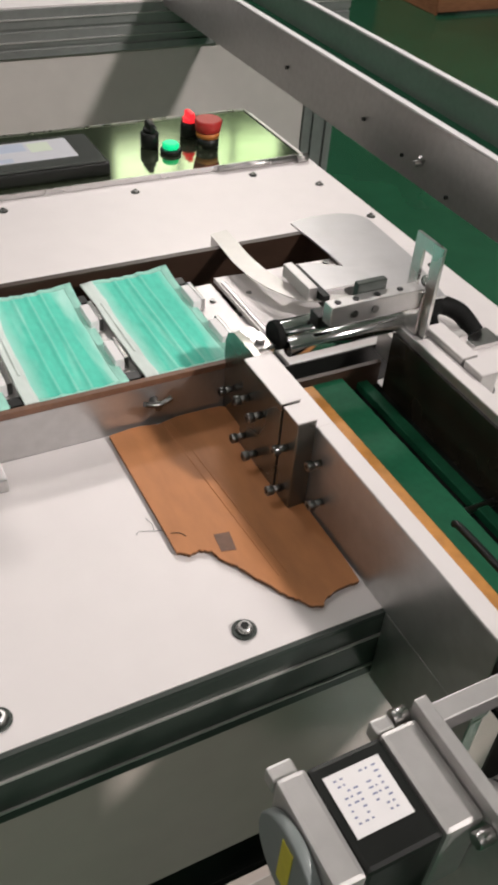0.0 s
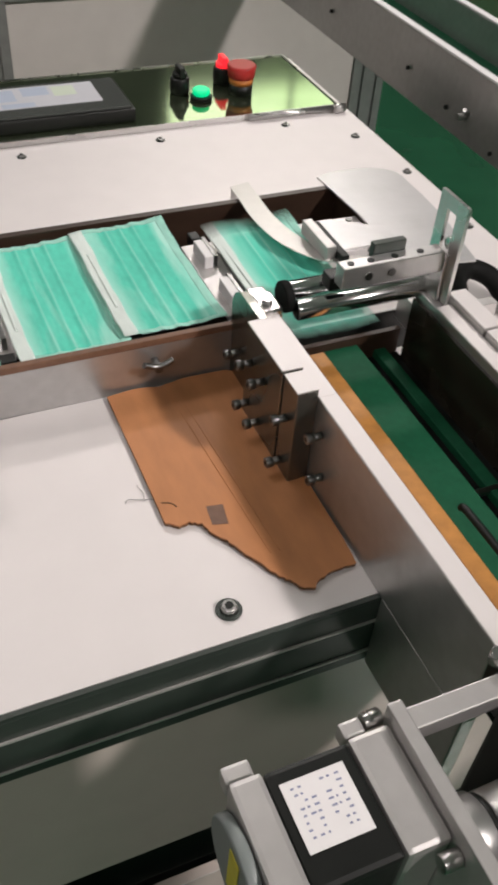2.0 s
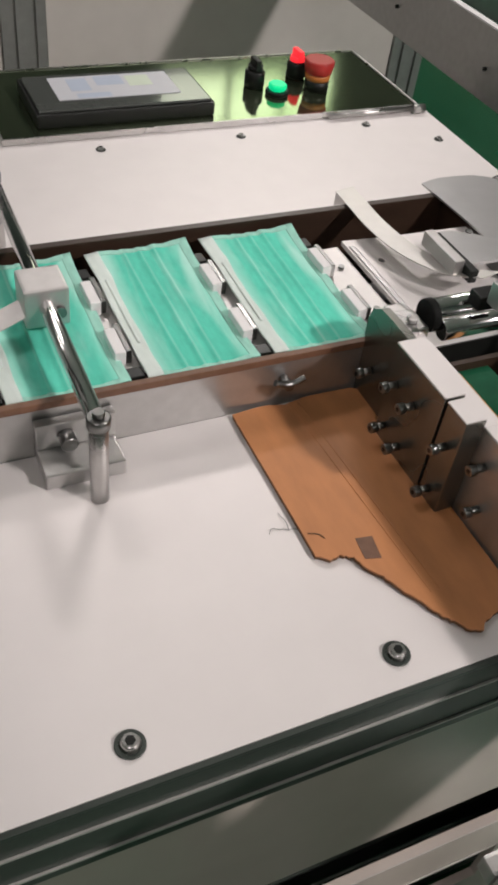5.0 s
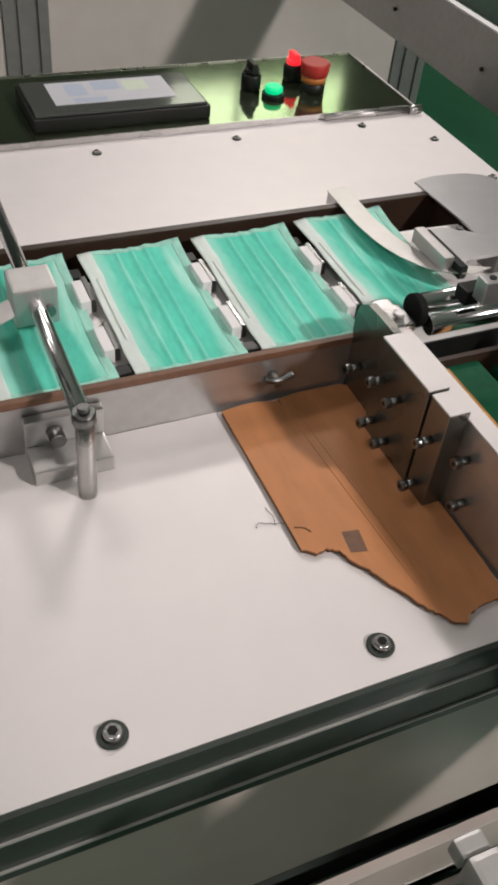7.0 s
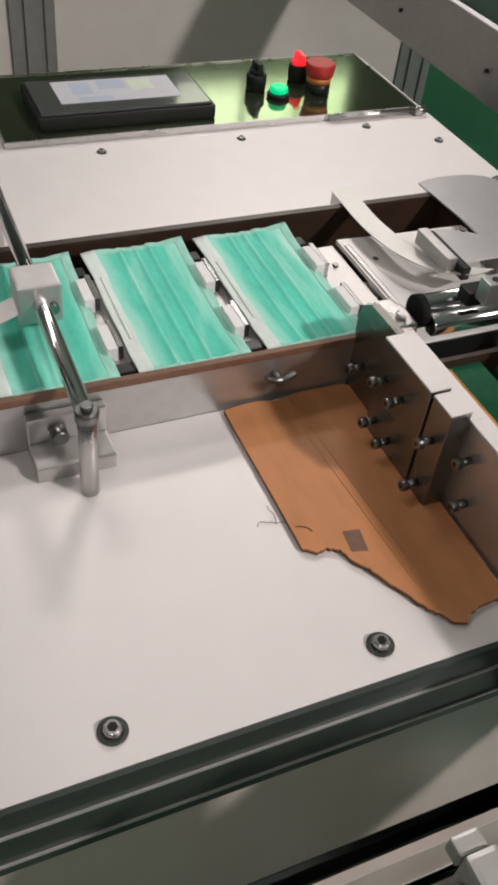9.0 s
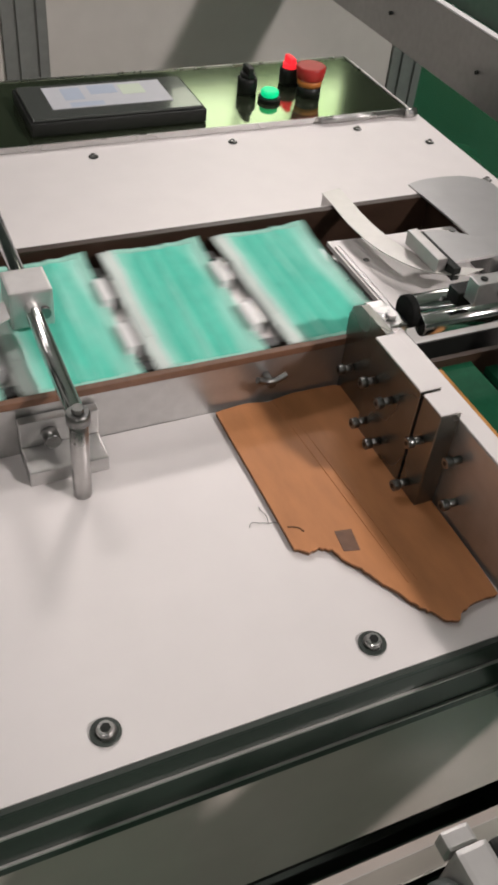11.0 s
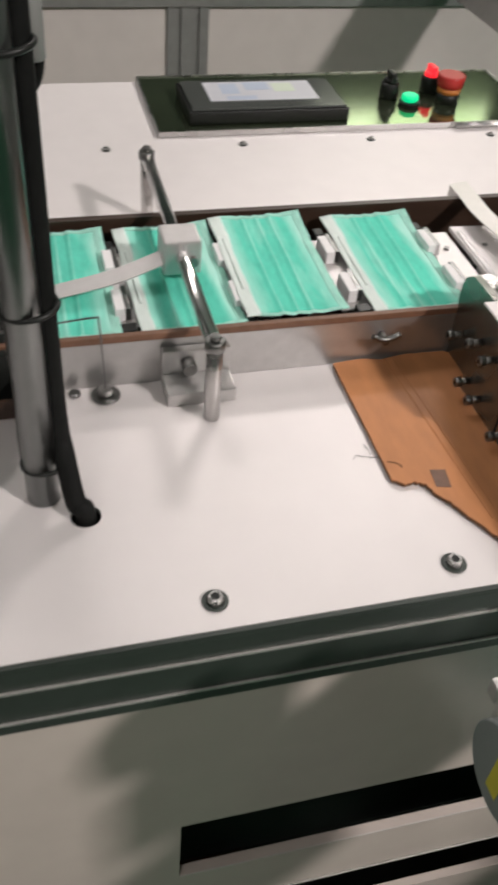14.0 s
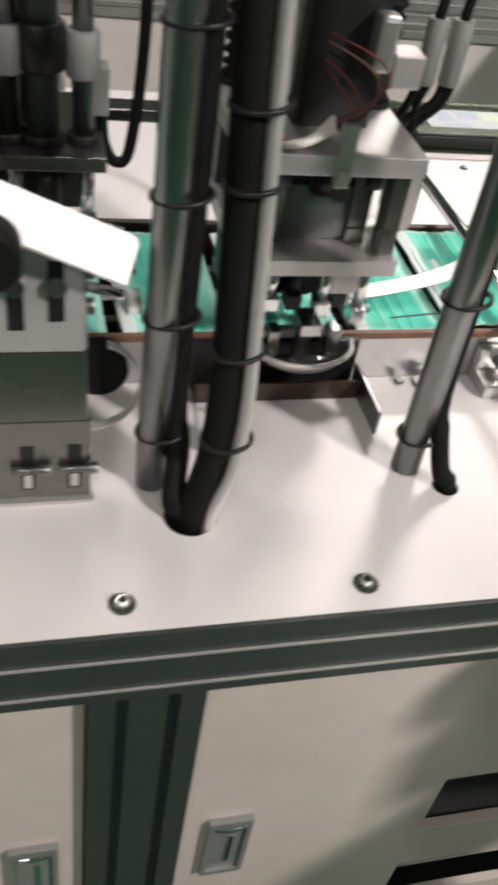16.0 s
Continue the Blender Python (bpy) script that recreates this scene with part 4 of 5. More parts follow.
def control_panel():
    c = thing("control_panel", "glossy black operating panel with lamps and switches", "control panel")
    part("sheet", box(new_bm(), -0.092, 0.462, 0.768, 0.956, TOP + 0.0006, TOP + 0.006, 0.0012), M_GLASS_BLACK, c)
    bm = new_bm()
    for x0, x1, y0, y1 in ((-0.094, 0.464, 0.7655, 0.7678), (-0.094, 0.464, 0.9562, 0.9585), (-0.0945, -0.0922, 0.7679, 0.9561), (0.4622, 0.4645, 0.7679, 0.9561)):
        box(bm, x0, x1, y0, y1, TOP + 0.0005, TOP + 0.0075)
    part("edge_frame", bm, M_STEEL, c)
    bm = new_bm()
    cyl(bm, (0.325, 0.7595, TOP + 0.0055), (0.462, 0.7595, TOP + 0.0055), 0.0035, seg=12)
    cyl(bm, (0.452, 0.757, TOP + 0.006), (0.469, 0.757, TOP + 0.006), 0.006, seg=12)
    part("hinge_rod", bm, M_STEEL, c)
    z = TOP + 0.0062
    # selector switches, lit button, emergency stop
    for x, y, lamp in ((0.262, 0.862, M_BLACK), (0.334, 0.882, M_RED_LAMP)):
        bm = new_bm()
        cyl(bm, (x, y, z), (x, y, z + 0.022), 0.0135, seg=24, rim=0.002)
        s = part("selector_collar", bm, M_BLACK, c)
        bm = new_bm()
        box(bm, x - 0.004, x + 0.004, y - 0.011, y + 0.011, z + 0.0222, z + 0.037, 0.002)
        cyl(bm, (x, y, z + 0.0222), (x, y, z + 0.028), 0.010, seg=20)
        part("selector_knob", bm, lamp, s)
    bm = new_bm()
    cyl(bm, (0.283, 0.833, z), (0.283, 0.833, z + 0.006), 0.0155, seg=28, rim=0.001)
    s = part("button_collar", bm, M_BLACK, c)
    bm = new_bm()
    cyl(bm, (0.283, 0.833, z + 0.0062), (0.283, 0.833, z + 0.015), 0.0122, seg=28, rim=0.002)
    part("lit_button", bm, M_GREEN_LAMP, s, "glowing green push button")
    x, y = 0.345, 0.840
    bm = new_bm()
    cyl(bm, (x, y, z), (x, y, z + 0.014), 0.0165, seg=28)
    s = part("stop_collar", bm, M_BLACK, c)
    bm = new_bm()
    cyl(bm, (x, y, z + 0.0142), (x, y, z + 0.022), 0.0165, 0.0175, seg=28)
    part("stop_ring", bm, M_ORANGE_RING, s)
    bm = new_bm()
    cyl(bm, (x, y, z + 0.0222), (x, y, z + 0.040), 0.0185, 0.0205, seg=32, rim=0.002)
    part("stop_button", bm, M_RED, s, "red mushroom emergency stop")


control_panel()


def touch_screen():
    t = thing("touch_screen", "black framed touch screen lying on the operating panel", "screen")
    x0, x1, y0, y1 = -0.048, 0.175, 0.786, 0.892
    z0 = TOP + 0.0064
    part("housing", box(new_bm(), x0, x1, y0, y1, z0, z0 + 0.017, 0.003), M_BLACK, t)
    part("bezel", box(new_bm(), x0 + 0.004, x1 - 0.004, y0 + 0.004, y1 - 0.004, z0 + 0.0172, z0 + 0.020, 0.0015), M_BEZEL, t)
    zs = z0 + 0.0202
    s = part("display", box(new_bm(), x0 + 0.034, x1 - 0.036, y0 + 0.028, y1 - 0.014, zs, zs + 0.0006), M_SCREEN, t, "lit pale display")
    bm = new_bm()
    for a, b, lo, hi in ((0.055, 0.08, 0.05, 0.085), (0.09, 0.125, 0.062, 0.088), (0.058, 0.1, 0.03, 0.042)):
        box(bm, x0 + a, x0 + b, y0 + lo, y0 + hi, zs + 0.0007, zs + 0.0009)
    part("display_field", bm, M_SCREEN_BLUE, s)
    bm = new_bm()
    box(bm, x0 + 0.13, x0 + 0.16, y0 + 0.055, y0 + 0.085, zs + 0.0007, zs + 0.0009)
    part("display_field", bm, M_SCREEN_GREEN, s)


touch_screen()

# ---- clamp bar across the channel ----


def clamp_bar():
    c = thing("clamp_bar", "chrome bar on two posts with a clamp block and strip", "clamp bar")
    x, zb = -0.142, 0.874
    for y in (0.216, 0.556):
        bm = new_bm()
        cyl(bm, (x, y, TOP + 0.0004), (x, y, zb - 0.002), 0.0068, seg=24, rim=0.0006)
        part("post", bm, M_STEEL, c)
        bm = new_bm()
        cyl(bm, (x, y, zb - 0.002), (x, y, zb + 0.0075), 0.0085, seg=20, rim=0.001)
        part("collar", bm, M_SCREW, c)
        bm = new_bm()
        cyl(bm, (x, y, zb + 0.0076), (x, y, zb + 0.012), 0.0045, seg=12, rim=0.0006)
        part("screw", bm, M_SCREW, c)
    bm = new_bm()
    cyl(bm, (x, 0.212, zb), (x, 0.562, zb), 0.0066, seg=28, rim=0.0008)
    part("bar", bm, M_CHROME, c)
    b = part("clamp_block", box(new_bm(), x - 0.0175, x + 0.0175, 0.352, 0.386, zb - 0.018, zb + 0.016, 0.0025), M_ALU_LIGHT, c)
    bm = new_bm()
    cyl(bm, (x + 0.009, 0.348, zb - 0.004), (x + 0.009, 0.3518, zb - 0.004), 0.005, seg=14)
    part("set_screw", bm, M_SCREW, b)
    bm = new_bm()
    ribbon(bm, [(x - 0.015, 0.366, zb - 0.006), (-0.20, 0.352, zb - 0.013), (-0.245, 0.342, zb - 0.017), (-0.285, 0.333, zb - 0.018)], (-0.22, 1, 0), 0.022, 0.0008)
    part("spring_strip", bm, M_ALU_LIGHT, c, "thin pale spring strip")


clamp_bar()

f = thing("angle_foot", "small grey aluminium angle block beside the channel", "bracket")
part("block", box(new_bm(), -0.176, -0.116, 0.234, 0.2705, TOP + 0.0005, TOP + 0.014, 0.0015), M_ALU, f)
part("upright", box(new_bm(), -0.176, -0.116, 0.262, 0.2705, TOP + 0.0142, TOP + 0.038, 0.001), M_ALU, f)
bm = new_bm()
cyl(bm, (-0.154, 0.2618, TOP + 0.026), (-0.154, 0.249, TOP + 0.026), 0.0065, seg=16, rim=0.0008)
part("bolt", bm, M_SCREW, f)

f = thing("round_foot", "small dark steel disc foot with a thin bent wire", "foot")
bm = new_bm()
cyl(bm, (-0.226, 0.257, TOP + 0.0004), (-0.226, 0.257, TOP + 0.004), 0.0125, seg=28, rim=0.001)
part("disc", bm, M_SCREW, f)
bm = new_bm()
cyl(bm, (-0.226, 0.257, TOP + 0.004), (-0.226, 0.257, TOP + 0.010), 0.0065, seg=16, rim=0.001)
part("nut", bm, M_STEEL, f)
bm = new_bm()
tube(bm, [(-0.226, 0.257, TOP + 0.009), (-0.227, 0.258, TOP + 0.045), (-0.2285, 0.259, TOP + 0.078), (-0.232, 0.26, TOP + 0.081), (-0.252, 0.262, TOP + 0.078), (-0.278, 0.264, TOP + 0.074)], 0.0008, 6)
part("wire", bm, M_SCREW, f)
bm = new_bm()
cyl(bm, (-0.252, 0.262, TOP + 0.0004), (-0.252, 0.262, TOP + 0.005), 0.005, seg=14, rim=0.001)
solid("small_screw", bm, M_SCREW, "small dark screw beside the channel", "screw")

t = thing("thread_curl", "small dark tangle of loose thread on the machine top", "thread")
THREAD = (-0.023, 0.144)
random.seed(21)
for k in range(3):
    bm = new_bm()
    a = random.uniform(0, 6.28)
    x, y, z = THREAD[0], THREAD[1], TOP + 0.0008
    pts = [(x, y, z)]
    for j in range(5):
        a += random.uniform(-0.9, 0.9)
        x, y = x + 0.0036 * math.cos(a), y + 0.0036 * math.sin(a)
        pts.append((x, y, z + random.uniform(0, 0.0015)))
    tube(bm, pts, 0.0003, 5, 4)
    part("strand", bm, M_SCREW, t)

# ---- poles and cables of the ear-loop station ----


def cable_pole(x, y, label, cable_side, cable_r, hole, ties):
    p = thing("support_pole", label, "pole", "support poles of the ear-loop station")
    bm = new_bm()
    cyl(bm, (x, y, TOP + 0.0004), (x, y, 1.42), 0.0122, seg=32, rim=0.001)
    part("tube", bm, M_POLE, p)
    cx = x + cable_side * (0.0122 + cable_r * 0.35)
    bm = new_bm()
    tube(bm, [(hole[0], hole[1], TOP - 0.05), (hole[0], hole[1], TOP + 0.004), (hole[0] - cable_side * 0.006, hole[1] + 0.004, TOP + 0.012), (cx + cable_side * 0.003, y - 0.006, TOP + 0.045), (cx, y + 0.006, TOP + 0.09), (cx, y + 0.009, 1.1), (cx, y + 0.009, 1.42)], cable_r, 14)
    part("cable", bm, M_RUBBER, p)
    for z in ties:
        bm = new_bm()
        lo, hi = (x - 0.0126, cx + cable_r + 0.0006) if cable_side > 0 else (cx - cable_r - 0.0006, x + 0.0126)
        mid, half = (lo + hi) / 2, (hi - lo) / 2
        pts = [(mid + half * math.cos(a), y + 0.003 + 0.0155 * math.sin(a), z + 0.002 * math.cos(a)) for a in (2 * math.pi * k / 14 for k in range(15))]
        tube(bm, pts, 0.0021, 6, 3)
        part("cable_tie", bm, M_BLACK, p)


cable_pole(-0.2865, 0.147, "upright steel pole with a black cable tied to it", 1, 0.0078, (-0.258, 0.122), (0.836, 0.97, 1.13, 1.29))
cable_pole(-0.506, 0.1455, "upright steel pole with a thick black cable tied to it", 1, 0.0092, (-0.487, 0.108), (0.853, 0.957, 1.047, 1.15, 1.27))

p = thing("support_pole", "upright steel pole behind a thick black hose bundle", "pole", "support poles of the ear-loop station")
bm = new_bm()
cyl(bm, (-0.445, 0.178, TOP + 0.0004), (-0.445, 0.178, 1.42), 0.0122, seg=32, rim=0.001)
part("tube", bm, M_POLE, p)
h = thing("hose_bundle", "thick black hose bundle with a grey tube, cable-tied", "hoses")
bm = new_bm()
tube(bm, [(-0.478, 0.104, TOP - 0.06), (-0.477, 0.104, TOP + 0.01), (-0.465, 0.118, TOP + 0.05), (-0.458, 0.135, TOP + 0.10), (-0.4585, 0.150, TOP + 0.2), (-0.467, 0.155, 1.2), (-0.473, 0.155, 1.42)], 0.0125, 16)
part("black_hose", bm, M_RUBBER, h)
bm = new_bm()
tube(bm, [(-0.469, 0.093, TOP - 0.06), (-0.467, 0.094, TOP + 0.01), (-0.452, 0.104, TOP + 0.05), (-0.444, 0.121, TOP + 0.10), (-0.444, 0.140, TOP + 0.2), (-0.453, 0.145, 1.2), (-0.456, 0.138, 1.42)], 0.0050, 14)
part("grey_tube", bm, M_STRIP, h)
for k, (x, y, z) in enumerate(((-0.4565, 0.119, 0.868), (-0.4525, 0.137, 0.936), (-0.455, 0.150, 1.055), (-0.457, 0.151, 1.105))):
    bm = new_bm()
    pts = [(x + 0.0185 * math.cos(a), y + 0.0155 * math.sin(a), z + 0.002 * math.cos(a)) for a in (2 * math.pi * j / 12 for j in range(13))]
    tube(bm, pts, 0.0022, 6, 3)
    part("cable_tie", bm, M_BLACK, h)

# ---- ear-loop welding station ----


HEAD_UP = pose(0, 0, 0)


def welding_station():
    s = thing("welding_station", "aluminium ear-loop welding head hanging over the channel", "machine head")
    x0, x1, y0, y1 = -0.434, -0.300, 0.236, 0.392
    part("lower_plate", box(new_bm(), x0, x1, y0, y1, 0.934, 0.948, 0.001), M_ALU_LIGHT, s)
    part("upper_plate", box(new_bm(), x0 - 0.006, x1 + 0.003, y0, y1, 1.020, 1.036, 0.001), M_ALU_LIGHT, s)
    for x in (x0 + 0.004, x1 - 0.018):
        part("side_column", box(new_bm(), x, x + 0.014, y0 + 0.006, y0 + 0.024, 0.9482, 1.0198, 0.001), M_CLAMP, s)
        part("side_column", box(new_bm(), x, x + 0.014, y1 - 0.026, y1 - 0.008, 0.9482, 1.0198, 0.001), M_ALU_DARK, s)
    part("inner_block", box(new_bm(), x0 + 0.034, x1 - 0.034, y0 + 0.035, y1 - 0.035, 0.9482, 0.996, 0.002), M_BEZEL, s)
    part("back_plate", box(new_bm(), x0 + 0.019, x1 - 0.019, y1 - 0.03, y1 - 0.024, 0.9482, 1.0198, 0.001), M_ALU_DARK, s)
    for x in (x0 + 0.03, x1 - 0.03):
        bm = new_bm()
        box(bm, x - 0.009, x + 0.008, y0 + 0.030, y0 + 0.046, 0.9482, 1.0198, 0.001)
        box(bm, x - 0.0085, x + 0.0075, y0 + 0.0285, y0 + 0.0298, 0.9486, 0.962, 0.0004)
        part("guide_block", bm, M_CLAMP, s)
        bm = new_bm()
        cyl(bm, (x, y0 + 0.018, 1.004), (x, y0 + 0.018, 1.0198), 0.0075, seg=16, rim=0.001)
        part("cap_nut", bm, M_BLACK, s)
    bm = new_bm()
    cyl(bm, ((x0 + x1) / 2, y0 + 0.025, 0.9962), ((x0 + x1) / 2, y0 + 0.025, 1.0198), 0.011, seg=18)
    part("plunger", bm, M_BLACK, s)
    part("cylinder_body", box(new_bm(), x0 + 0.042, x1 - 0.032, y0 + 0.05, y1 - 0.045, 1.0362, 1.24, 0.003), M_BLACK, s)
    bm = new_bm()
    box(bm, -0.372, -0.360, y0 - 0.007, y0 - 0.0005, 1.014, 1.062, 0.001)
    cyl(bm, (-0.366, y0 - 0.0072, 1.024), (-0.366, y0 - 0.012, 1.024), 0.005, seg=12)
    part("front_strap", bm, M_ALU, s)
    for x, y in ((x0 + 0.016, y1 - 0.02), (x1 - 0.012, y1 - 0.05)):
        bm = new_bm()
        tube(bm, [(x, y, 1.0362), (x, y, 1.12), (x, y, 1.2), (x, y, 1.42)], 0.0125, 16, 30, lambda t: 1.0 + 0.17 * math.sin(t * 165))
        part("bellows", bm, M_RUBBER, s)
        bm = new_bm()
        cyl(bm, (x, y, 1.0362), (x, y, 1.041), 0.017, seg=20, rim=0.001)
        part("bellows_ring", bm, M_RUBBER, s)
    # plugs and leads
    for k in range(3):
        bm = new_bm()
        tube(bm, [(x0 + 0.018 + 0.004 * k, y0 + 0.01, 1.039), (x0 + 0.035 + 0.004 * k, y0 - 0.004 + 0.005 * k, 1.046), (x0 + 0.062, y0 + 0.012 + 0.004 * k, 1.050 + 0.003 * k)], 0.0026, 8)
        part("plug", bm, M_WIRE_WHITE, s)
    for k in range(4):
        bm = new_bm()
        tube(bm, [(x0 - 0.03, y0 - 0.05, 1.03), (x0 - 0.012, y0 - 0.02, 1.034 + 0.002 * k), (x0 + 0.004 + 0.003 * k, y0 - 0.002, 1.042 + 0.003 * k), (x0 + 0.018 + 0.004 * k, y0 + 0.01, 1.039)], 0.0017, 8)
        part("lead", bm, (M_WIRE_BROWN, M_WIRE_RED, M_RUBBER, M_WIRE_BROWN)[k], s)
    for k in range(5):
        bm = new_bm()
        a = 0.006 * k
        tube(bm, [(x0 + 0.062, y0 + 0.012 + 0.003 * k, 1.05), (x0 + 0.075 + a * 0.5, y0 + 0.004, 1.056 + a), (x0 + 0.068 + a, y0 + 0.02, 1.072 + a), (x0 + 0.055, y0 + 0.04, 1.085 + a)], 0.0009, 8)
        part("lead", bm, (M_WIRE_RED, M_WIRE_RED, M_RUBBER, M_WIRE_BROWN, M_WIRE_RED)[k], s)
    part("valve", box(new_bm(), x1 - 0.030, x1 - 0.006, y0 + 0.03, y0 + 0.055, 1.075, 1.10, 0.002), M_ALU_LIGHT, s)
    part("valve_knob", box(new_bm(), x1 - 0.046, x1 - 0.0305, y0 + 0.03, y0 + 0.05, 1.085, 1.125, 0.004), M_ALU, s)
    part("side_bracket", box(new_bm(), x1 + 0.0035, x1 + 0.016, y0 + 0.03, y0 + 0.075, 0.96, 1.01, 0.002), M_ALU_LIGHT, s)
    for k in range(2):
        x = -0.279 + 0.021 * k
        bm = new_bm()
        cyl(bm, (x, 0.32, 1.062), (x, 0.32, 1.112), 0.0085, seg=16, rim=0.001)
        c = part("air_fitting", bm, M_GREY_PLASTIC, s)
        bm = new_bm()
        tube(bm, [(x, 0.32, 1.112), (x + 0.003, 0.322, 1.15), (x + 0.008, 0.33, 1.22), (x + 0.012, 0.335, 1.42)], 0.0042, 10)
        part("air_hose", bm, M_RUBBER, c)
        for d in (-0.004, 0.004):
            bm = new_bm()
            tube(bm, [(x + d, 0.32, 1.062), (x + d - 0.004, 0.322, 1.045), (-0.283 + d * 2, 0.33, 1.02), (-0.288 + d, 0.335, 0.985)], 0.0036, 10)
            part("air_hose", bm, M_RUBBER, c)
    # tools under the lower plate
    random.seed(9)
    for x in (-0.415, -0.398, -0.378, -0.352, -0.334, -0.316):
        bm = new_bm()
        lo = random.uniform(0.882, 0.906)
        y = random.uniform(0.252, 0.28)
        cyl(bm, (x, y, lo), (x, y, 0.9338), 0.0052, seg=14)
        box(bm, x - 0.007, x + 0.006, y - 0.009, y + 0.009, lo - 0.008, lo + 0.005, 0.001)
        part("tool", bm, M_CHROME if random.random() < 0.55 else M_BLACK, s)
    part("tool_bar", box(new_bm(), -0.428, -0.309, 0.300, 0.345, 0.876, 0.9338, 0.002), M_BLACK, s)
    for x, w in ((-0.424, 0.016), (-0.405, 0.012), (-0.372, 0.020), (-0.333, 0.014)):
        part("tool_cheek", box(new_bm(), x, x + w, 0.286, 0.2995, 0.872 + w * 0.6, 0.9338, 0.001), M_CLAMP if w < 0.015 else M_BLACK, s)
    part("tool_block", box(new_bm(), -0.345, -0.322, 0.255, 0.284, 0.905, 0.9338, 0.001), M_ALU, s)
    return s


STATION = welding_station()

f = thing("station_frame", "slim steel columns carrying the welding head", "frame")
for x in (-0.425, -0.309):
    bm = new_bm()
    cyl(bm, (x, 0.4855, TOP + 0.0004), (x, 0.4855, 1.42), 0.0065, seg=16)
    part("column", bm, M_STEEL, f)
part("bridge", box(new_bm(), -0.437, -0.297, 0.3925, 0.479, 1.15, 1.164, 0.001), M_ALU, f)


def loop_arm():
    a = thing("loop_turner", "steel half-bowl ear-loop turner in front of the channel", "turner", at=(-0.363, 0.255, 0.842))
    bm = new_bm()
    rows = []
    for r, z in ((0.006, 0.0), (0.026, -0.001), (0.041, 0.003), (0.047, 0.014)):
        rows.append([bm.verts.new((r * math.cos(t), 0.8 * r * math.sin(t), z)) for t in (math.pi * (1.0 + k / 20) for k in range(21))])
    for p, q in zip(rows, rows[1:]):
        for k in range(20):
            bm.faces.new((p[k], p[k + 1], q[k + 1], q[k])).smooth = True
    bmesh.ops.solidify(bm, geom=bm.faces[:], thickness=0.0015)
    part("half_bowl", bm, M_STEEL, a)
    bm = new_bm()
    pts = [(0.0475 * math.cos(t), 0.038 * math.sin(t), 0.0145) for t in (math.pi * (1 + k / 10) for k in range(11))]
    tube(bm, pts, 0.0026, 8, 3)
    part("rim", bm, M_STRIP, a)
    bm = new_bm()
    cyl(bm, (0, -0.004, 0.0), (0, -0.004, 0.034), 0.008, seg=16, rim=0.001)
    part("spindle", bm, M_SCREW, a)
    part("spindle_head", box(new_bm(), -0.009, 0.009, -0.022, 0.006, 0.0342, 0.046, 0.001), M_STEEL, a)
    for x in (-0.028, 0.026):
        part("clip", box(new_bm(), x - 0.005, x + 0.005, -0.014, 0.002, 0.008, 0.034, 0.001), M_STEEL, a)
    part("cross_arm", box(new_bm(), -0.036, 0.036, -0.006, 0.003, 0.022, 0.03, 0.001), M_ALU, a)
    return a


TURNER = loop_arm()

t = thing("scrap_tray", "low brown-lined steel tray in front of the channel", "tray")
part("front_lip", box(new_bm(), -0.455, -0.302, 0.2405, 0.2435, TOP + 0.0005, TOP + 0.020, 0.0006), M_BROWN, t)
part("side_lip", box(new_bm(), -0.3018, -0.2988, 0.190, 0.262, TOP + 0.0005, TOP + 0.026, 0.0006), M_SCREW, t)
part("tray_base", box(new_bm(), -0.455, -0.303, 0.2438, 0.262, TOP + 0.0005, TOP + 0.003), M_BLACK, t)
part("rear_lip", box(new_bm(), -0.455, -0.302, 0.2622, 0.2702, TOP + 0.0005, TOP + 0.05, 0.0006), M_BLACK, t)
bm = new_bm()
tube(bm, [(-0.46, 0.20, TOP + 0.03), (-0.44, 0.19, TOP + 0.022), (-0.425, 0.205, TOP + 0.034), (-0.41, 0.25, TOP + 0.052)], 0.0012, 8)
solid("elastic_cord", bm, M_WIRE_WHITE, "thin white elastic ear-loop cord", "cord")


